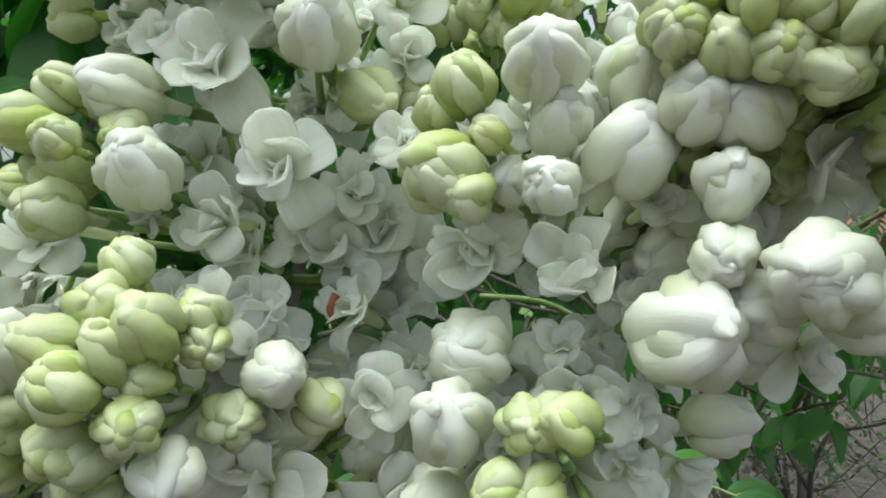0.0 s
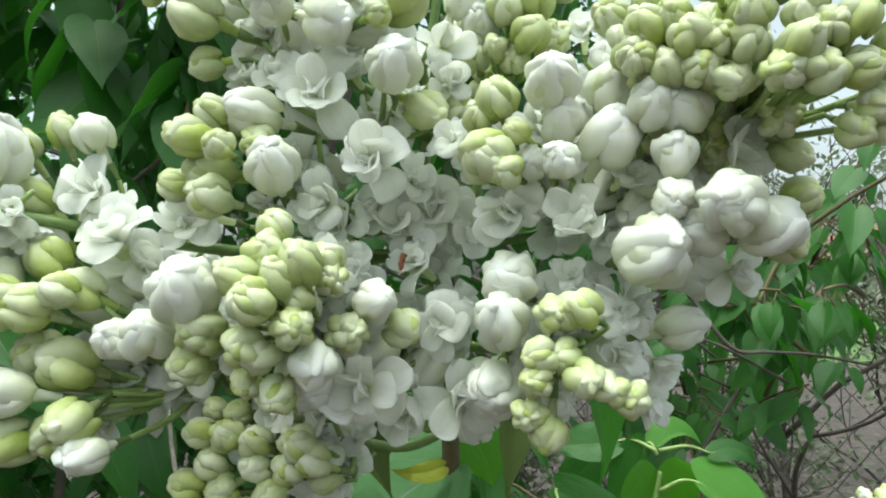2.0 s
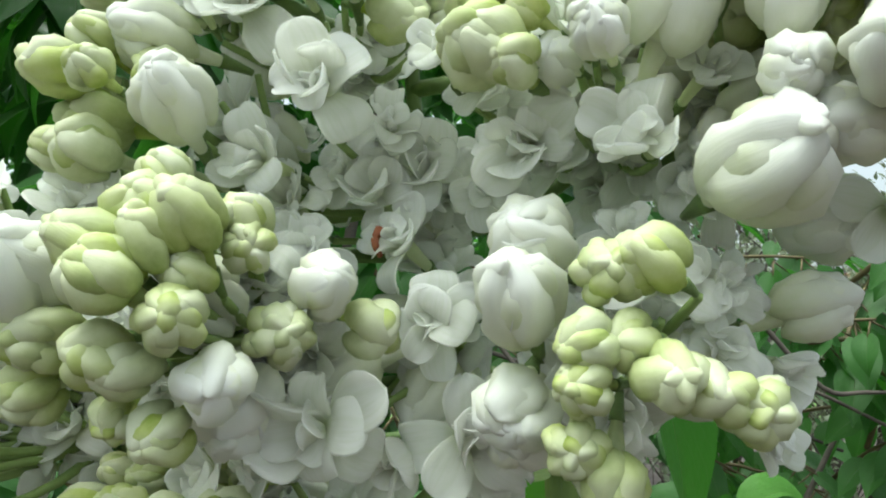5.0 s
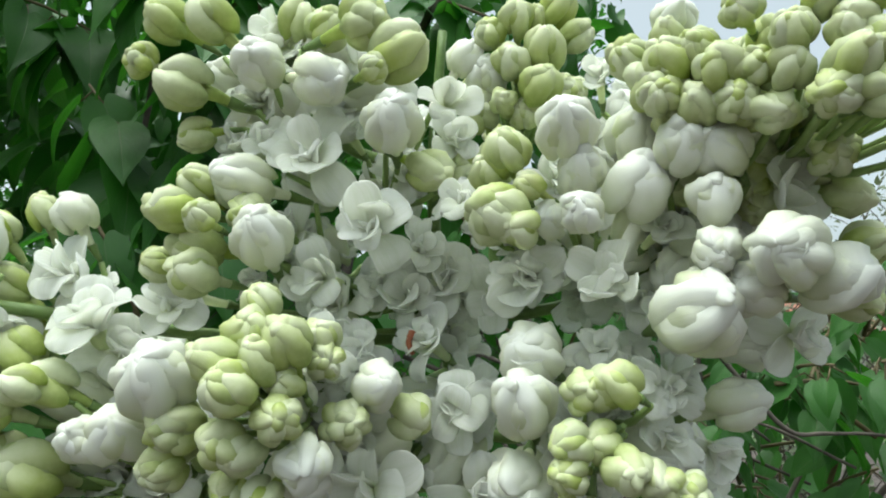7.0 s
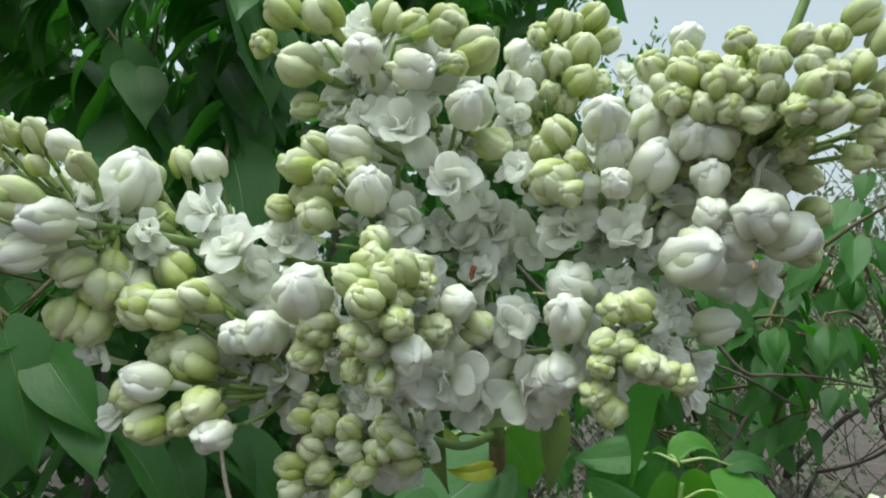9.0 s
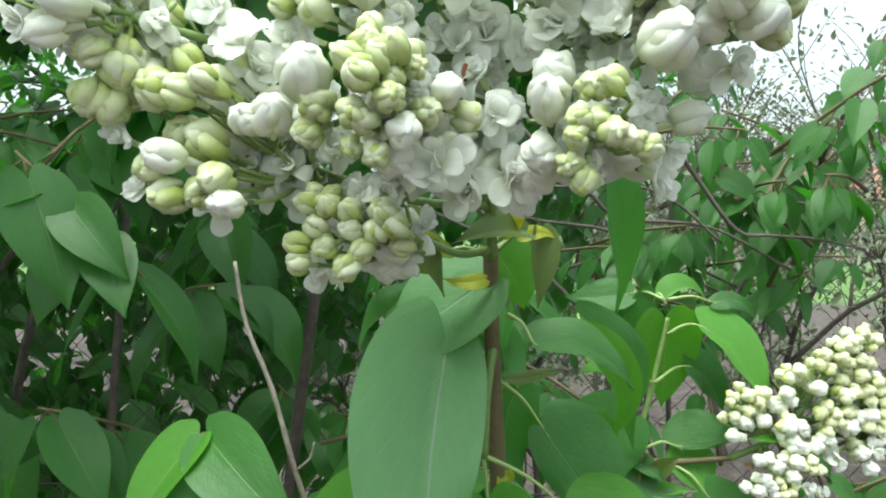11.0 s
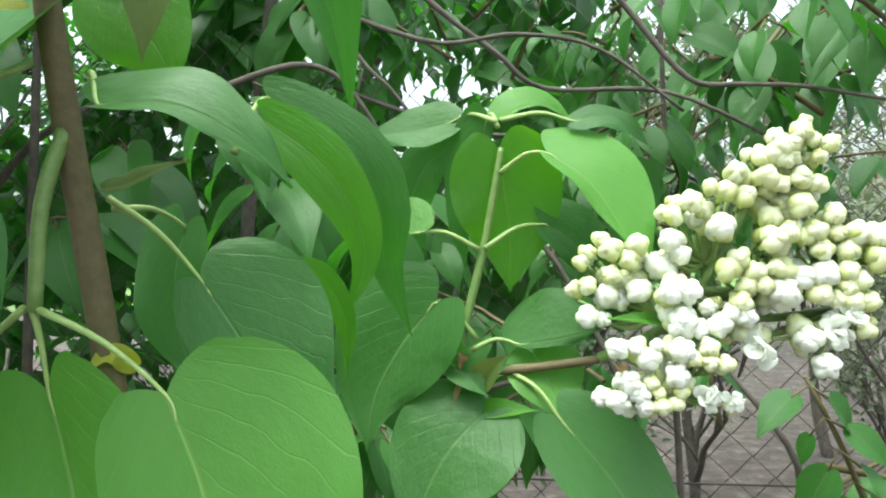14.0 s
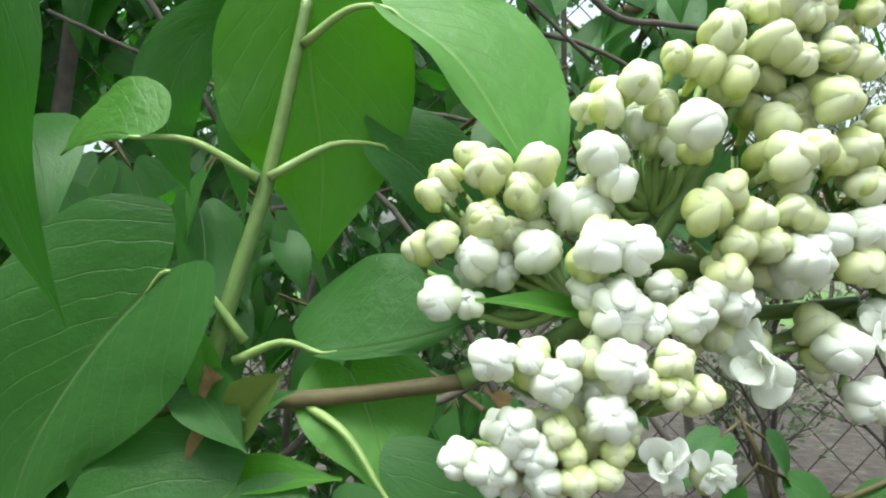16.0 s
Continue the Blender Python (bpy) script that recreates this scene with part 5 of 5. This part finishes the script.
leaf(side, (0.1104, 0.301, 1.1649), (0.1096, 0.298, 1.1704), 0.006, (0.3, -1, 0.2), M_BRACT, 0.3, 0.5, 0.03, None, 47, "bract")
leaf(side, (0.1648, 0.292, 1.1664), (0.1661, 0.285, 1.1644), 0.006, (0.3, -1, 0.2), M_BRACT, 0.3, 0.5, 0.03, None, 48, "bract")
leaf(side, (0.1798, 0.285, 1.182), (0.1599, 0.275, 1.1852), 0.006, (0.1, -0.8, 0.8), M_LEAF_YOUNG, 0.3, 0.4, 0.02, None, 49)

blade(shoot, [(-0.0050, 0.203, 1.2464), (-0.0100, 0.186, 1.2154), (-0.0116, 0.172, 1.1857), (-0.0050, 0.165, 1.1380)], 0.0385, 0.0215, (0.2, -0.9, 0.6), M_LEAF_SHEEN, 0.42, 0.025, (0.0096, 0.214, 1.2621), 1, heart=0.85)
blade(shoot, [(-0.0167, 0.214, 1.1762), (-0.0186, 0.212, 1.1606), (-0.0225, 0.206, 1.1339), (-0.0264, 0.2, 1.1004)], 0.0520, 0.0196, (-0.1, -0.9, 0.4), M_LEAF_YOUNG, 0.2, 0.03, (0.0091, 0.207, 1.1991), 9)
blade(shoot, [(0.0141, 0.208, 1.1777), (0.0196, 0.207, 1.1573), (0.027, 0.203, 1.1302), (0.0337, 0.198, 1.0966)], 0.0246, 0.0255, (0, -1, 0.3), M_LEAF_YOUNG, 0.4, 0.03, (0.0113, 0.207, 1.1995), 7)
blade(shoot, [(0.0467, 0.206, 1.1773), (0.0587, 0.2, 1.1549), (0.0668, 0.19, 1.1292), (0.0743, 0.182, 1.0946)], 0.0241, 0.0406, (0.1, -0.85, 0.6), M_LEAF_YOUNG, 0.12, 0.03, (0.0113, 0.207, 1.1995), 8, heart=0.3)
blade(shoot, [(0.0413, 0.236, 1.2037), (0.0535, 0.234, 1.187), (0.0679, 0.228, 1.1689), (0.0875, 0.22, 1.1531)], 0.0148, 0.0297, (-0.1, -0.8, 0.65), M_LEAF, 0.15, 0.03, (0.0205, 0.226, 1.2273), 6, heart=0.35)
blade(shoot, [(0.0311, 0.248, 1.2189), (0.0261, 0.25, 1.2054), (0.0262, 0.25, 1.1877), (0.0344, 0.246, 1.1691)], 0.0166, 0.0175, (-0.2, -1, 0.3), M_LEAF, 0.15, 0.03, (0.0207, 0.228, 1.2243), 15)
blade(shoot, [(0.0329, 0.205, 1.2486), (0.0509, 0.206, 1.2481), (0.0668, 0.208, 1.24), (0.0787, 0.212, 1.227)], 0.0068, 0.0150, (0.1, -0.7, 0.7), M_LEAF, 0.25, 0.03, (0.0226, 0.218, 1.2595), 3)
blade(shoot, [(0.0598, 0.246, 1.2564), (0.0822, 0.25, 1.2406), (0.0903, 0.256, 1.2235), (0.0899, 0.264, 1.204), (0.0963, 0.272, 1.1804)], 0.0100, 0.0125, (0.1, -0.9, 0.5), M_LEAF, 0.3, 0.012, (0.0595, 0.222, 1.2375), 4)
blade(shoot, [(0.0607, 0.238, 1.2491), (0.0755, 0.242, 1.2372), (0.085, 0.247, 1.2209), (0.0858, 0.252, 1.2059), (0.0775, 0.258, 1.1877)], 0.0095, 0.0100, (-0.2, -0.9, 0.3), M_LEAF_YOUNG, 0.25, 0.012, None, 14)
blade(shoot, [(0.0664, 0.246, 1.2063), (0.0739, 0.25, 1.2011), (0.0788, 0.254, 1.1889), (0.0777, 0.258, 1.1699)], 0.0051, 0.0053, (-0.2, -0.9, 0.3), M_LEAF_YOUNG, 0.25, 0.012, None, 23)
blade(side, [(0.1264, 0.316, 1.2576), (0.134, 0.318, 1.2628), (0.1445, 0.322, 1.263), (0.1548, 0.326, 1.2557)], 0.0025, 0.0106, (0, -0.8, 0.6), M_LEAF_YOUNG, 0.2, 0.02, None, 57)
blade(side, [(0.153, 0.312, 1.255), (0.1633, 0.314, 1.2571), (0.1736, 0.316, 1.2537), (0.183, 0.32, 1.2442)], 0.0077, 0.0058, (0, -0.8, 0.6), M_LEAF, 0.2, 0.02, (0.126, 0.311, 1.2565), 58)
blade(side, [(0.1015, 0.33, 1.2484), (0.0921, 0.334, 1.2409), (0.0862, 0.338, 1.2262), (0.0912, 0.342, 1.2061)], 0.0124, 0.0115, (0, -0.9, 0.4), M_LEAF, 0.2, 0.02, None, 59)
blade(side, [(0.1002, 0.302, 1.1884), (0.0869, 0.301, 1.173), (0.0768, 0.298, 1.1545), (0.0741, 0.292, 1.1352)], 0.0290, 0.0222, (-0.2, -1, 0.2), M_LEAF, 0.2, 0.03, (0.1148, 0.306, 1.1741), 31)
blade(side, [(0.125, 0.312, 1.2457), (0.1263, 0.316, 1.2315), (0.1282, 0.32, 1.2124), (0.1273, 0.322, 1.1895)], 0.0227, 0.0249, (0, -0.9, 0.5), M_LEAF_YOUNG, 0.2, 0.04, None, 32)
blade(side, [(0.1431, 0.303, 1.2424), (0.1571, 0.298, 1.231), (0.168, 0.292, 1.2133), (0.1767, 0.286, 1.1965)], 0.0063, 0.0243, (0.3, -0.75, 0.6), M_LEAF_YOUNG, 0.3, 0.02, (0.1255, 0.309, 1.2365), 33)
blade(side, [(0.1306, 0.304, 1.1721), (0.1426, 0.3, 1.1742), (0.156, 0.296, 1.1781), (0.1713, 0.292, 1.1857)], 0.0029, 0.0227, (0, -0.8, 0.6), M_LEAF, 0.2, 0.03, (0.1127, 0.306, 1.1699), 35)
blade(side, [(0.1411, 0.316, 1.2165), (0.1489, 0.318, 1.2123), (0.1581, 0.32, 1.2019), (0.1659, 0.322, 1.1866)], 0.0091, 0.0167, (0.1, -0.9, 0.5), M_LEAF, 0.15, 0.03, (0.119, 0.308, 1.2082), 34)
blade(side, [(0.1363, 0.31, 1.1673), (0.1404, 0.304, 1.1607), (0.1436, 0.298, 1.1525), (0.1448, 0.292, 1.1457)], 0.0150, 0.0163, (0, -0.8, 0.6), M_LEAF_YOUNG, 0.15, 0.03, None, 36)
blade(side, [(0.1443, 0.292, 1.148), (0.1606, 0.284, 1.1297), (0.1747, 0.274, 1.1092), (0.1859, 0.265, 1.0911)], 0.0174, 0.0209, (0.1, -0.9, 0.5), M_LEAF, 0.2, 0.02, (0.1287, 0.303, 1.1614), 37)
blade(side, [(0.1167, 0.294, 1.1485), (0.1064, 0.288, 1.1388), (0.0988, 0.282, 1.1268), (0.0918, 0.274, 1.1105)], 0.0257, 0.0267, (0, -0.75, 0.7), M_LEAF, 0.2, 0.03, None, 38)
blade(side, [(0.0946, 0.3, 1.2147), (0.0895, 0.302, 1.2158), (0.0825, 0.306, 1.2152), (0.0747, 0.31, 1.2123)], 0.0148, 0.0017, (0.1, -0.9, 0.4), M_LEAF_YOUNG, 0.1, 0.04, (0.1164, 0.308, 1.2079), 39)
blade(side, [(0.1208, 0.316, 1.2584), (0.116, 0.318, 1.2426), (0.1115, 0.322, 1.2204), (0.1093, 0.326, 1.1956)], 0.0146, 0.0046, (-0.3, -0.9, 0.3), M_LEAF, 0.3, 0.03, (0.125, 0.311, 1.2539), 40)
blade(side, [(0.1064, 0.322, 1.2586), (0.0949, 0.324, 1.257), (0.0814, 0.326, 1.2558), (0.068, 0.328, 1.2558)], 0.0127, 0.0111, (0, -0.9, 0.5), M_LEAF, 0.2, 0.03, (0.1246, 0.311, 1.2561), 56)
blade(shoot, [(0.0186, 0.236, 1.2871), (0.0249, 0.238, 1.2784), (0.0302, 0.24, 1.2691), (0.0331, 0.242, 1.2584)], 0.0169, 0.0174, (0, -0.9, 0.5), M_LEAF_YOUNG, 0.2, 0.03, (0.0188, 0.216, 1.2892), 16)
blade(shoot, [(0.017, 0.222, 1.2303), (0.0149, 0.219, 1.2348), (0.0134, 0.216, 1.2397), (0.0122, 0.214, 1.2432)], 0.0027, 0.0036, (0.2, -1, 0.2), M_LEAF_OLIVE, 0.4, 0.02, None, 17)
blade(shoot, [(0.0226, 0.221, 1.2293), (0.0309, 0.219, 1.2304), (0.041, 0.217, 1.2335), (0.0506, 0.215, 1.2352)], 0.0032, 0.0038, (0.1, -0.8, 0.6), M_LEAF_OLIVE, 0.4, 0.02, None, 18)
blade(shoot, [(0.0117, 0.208, 1.276), (0.0058, 0.204, 1.2752), (-0.0009, 0.202, 1.2751), (-0.0075, 0.2, 1.277)], 0.0038, 0.0047, (0.1, -0.9, 0.4), M_LEAF_YELLOW, 0.4, 0.02, None, 19)
blade(shoot, [(0.0197, 0.212, 1.2949), (0.024, 0.208, 1.3003), (0.0273, 0.204, 1.3055), (0.0281, 0.2, 1.3105)], 0.0038, 0.0042, (0.1, -0.9, 0.4), M_LEAF_YELLOW, 0.4, 0.02, None, 20)
blade(shoot, [(0.0273, 0.22, 1.294), (0.0341, 0.22, 1.2957), (0.0393, 0.222, 1.296), (0.045, 0.224, 1.2934)], 0.0036, 0.0045, (0.1, -0.9, 0.4), M_LEAF_YELLOW, 0.4, 0.02, None, 21)
blade(shoot, [(0.0263, 0.226, 1.1807), (0.0237, 0.222, 1.1846), (0.0206, 0.22, 1.1841), (0.0186, 0.216, 1.1803)], 0.0033, 0.0038, (0.1, -0.9, 0.4), M_LEAF_YELLOW, 0.4, 0.02, None, 22)

low = tagged(empty("lilac_shoot", (-0.14, 0.3, 0.9)), "low lilac shoot with broad drooping green leaves", "branch")
tube("stem", [(-0.16, 0.33, 0.85), (-0.15, 0.32, 1.05), (-0.142, 0.302, 1.178)], 0.004, 0.0022, M_TWIG, low, "", 10, 5, 0.06)
leaf(low, (-0.139, 0.298, 1.178), (-0.074, 0.255, 1.136), 0.048, (0.1, -1, 0.35), M_LEAF, 0.8, 0.2, 0.03, None, 51)
leaf(low, (-0.129, 0.285, 1.157), (-0.131, 0.26, 1.076), 0.060, (0.0, -1, 0.4), M_LEAF, 0.5, 0.25, 0.03, (-0.141, 0.3, 1.176), 52)
leaf(low, (-0.145, 0.3, 1.175), (-0.178, 0.285, 1.112), 0.052, (-0.7, -0.8, 0.5), M_LEAF_YOUNG, 0.9, 0.3, 0.03, None, 53)
leaf(low, (-0.098, 0.3, 1.138), (-0.13, 0.3, 1.09), 0.044, (0.1, -1, 0.3), M_LEAF_YOUNG, 0.5, 0.2, 0.03, (-0.14, 0.31, 1.15), 54)

twig = tagged(empty("dry_twig", (-0.09, 0.31, 1.1)), "thin dry grey twig standing among the leaves", "twig")
tube("stem", [(-0.06, 0.31, 1.06), (-0.09, 0.308, 1.15), (-0.105, 0.31, 1.201), (-0.122, 0.315, 1.24), (-0.13, 0.32, 1.276)], 0.0019, 0.0010, M_BARK, twig, "", 7, 5, 0.25)
tube("spur", [(-0.09, 0.308, 1.155), (-0.082, 0.306, 1.163), (-0.08, 0.306, 1.172)], 0.0010, 0.0006, M_BARK, twig)

grey = tagged(empty("old_branch", (0.13, 0.4, 1.0)), "bare grey old lilac branches below the leaves", "branch")
tube("limb", [(0.18, 0.42, 0.9), (0.145, 0.405, 1.02), (0.135, 0.4, 1.062), (0.16, 0.4, 1.075), (0.19, 0.41, 1.08)], 0.0042, 0.003, M_BARK, grey, "", 9, 5, 0.2)
tube("limb", [(0.135, 0.4, 1.062), (0.19, 0.39, 1.06), (0.22, 0.385, 1.02), (0.25, 0.38, 0.98)], 0.004, 0.0028, M_BARK, grey, "", 9, 5, 0.2)
tube("limb", [(0.0, 0.36, 1.06), (0.06, 0.37, 1.035), (0.14, 0.38, 1.02), (0.3, 0.39, 1.0)], 0.004, 0.003, M_BARK, grey, "", 8, 5, 0.2)

bare = tagged(empty("old_branch", (0.15, 0.47, 1.2)), "thin bare dark branches crossing behind the leaves", "branch")
tube("limb", [(0.024, 0.47, 1.42), (0.073, 0.48, 1.365), (0.117, 0.49, 1.329), (0.149, 0.5, 1.306), (0.226, 0.5, 1.299), (0.303, 0.51, 1.262)], 0.0022, 0.0011, M_DARK_BARK, bare, "", 7, 5, 0.2)
tube("limb", [(0.17, 0.44, 1.366), (0.196, 0.45, 1.336), (0.227, 0.45, 1.297), (0.256, 0.455, 1.293), (0.291, 0.46, 1.291), (0.343, 0.47, 1.282)], 0.0019, 0.001, M_DARK_BARK, bare, "", 7, 5, 0.2)
tube("limb", [(-0.061, 0.44, 1.3), (-0.008, 0.44, 1.315), (0.019, 0.445, 1.313), (0.038, 0.45, 1.293), (0.062, 0.46, 1.247)], 0.0021, 0.0012, M_DARK_BARK, bare, "", 7, 5, 0.2)
tube("limb", [(0.021, 0.44, 1.356), (0.029, 0.45, 1.334), (0.044, 0.45, 1.313), (0.056, 0.452, 1.301), (0.077, 0.46, 1.271)], 0.0018, 0.001, M_DARK_BARK, bare, "", 7, 5, 0.2)
tube("limb", [(0.022, 0.47, 1.355), (0.059, 0.47, 1.339), (0.09, 0.47, 1.331), (0.133, 0.475, 1.335), (0.182, 0.48, 1.324), (0.233, 0.49, 1.285)], 0.0017, 0.001, M_DARK_BARK, bare, "", 7, 5, 0.2)
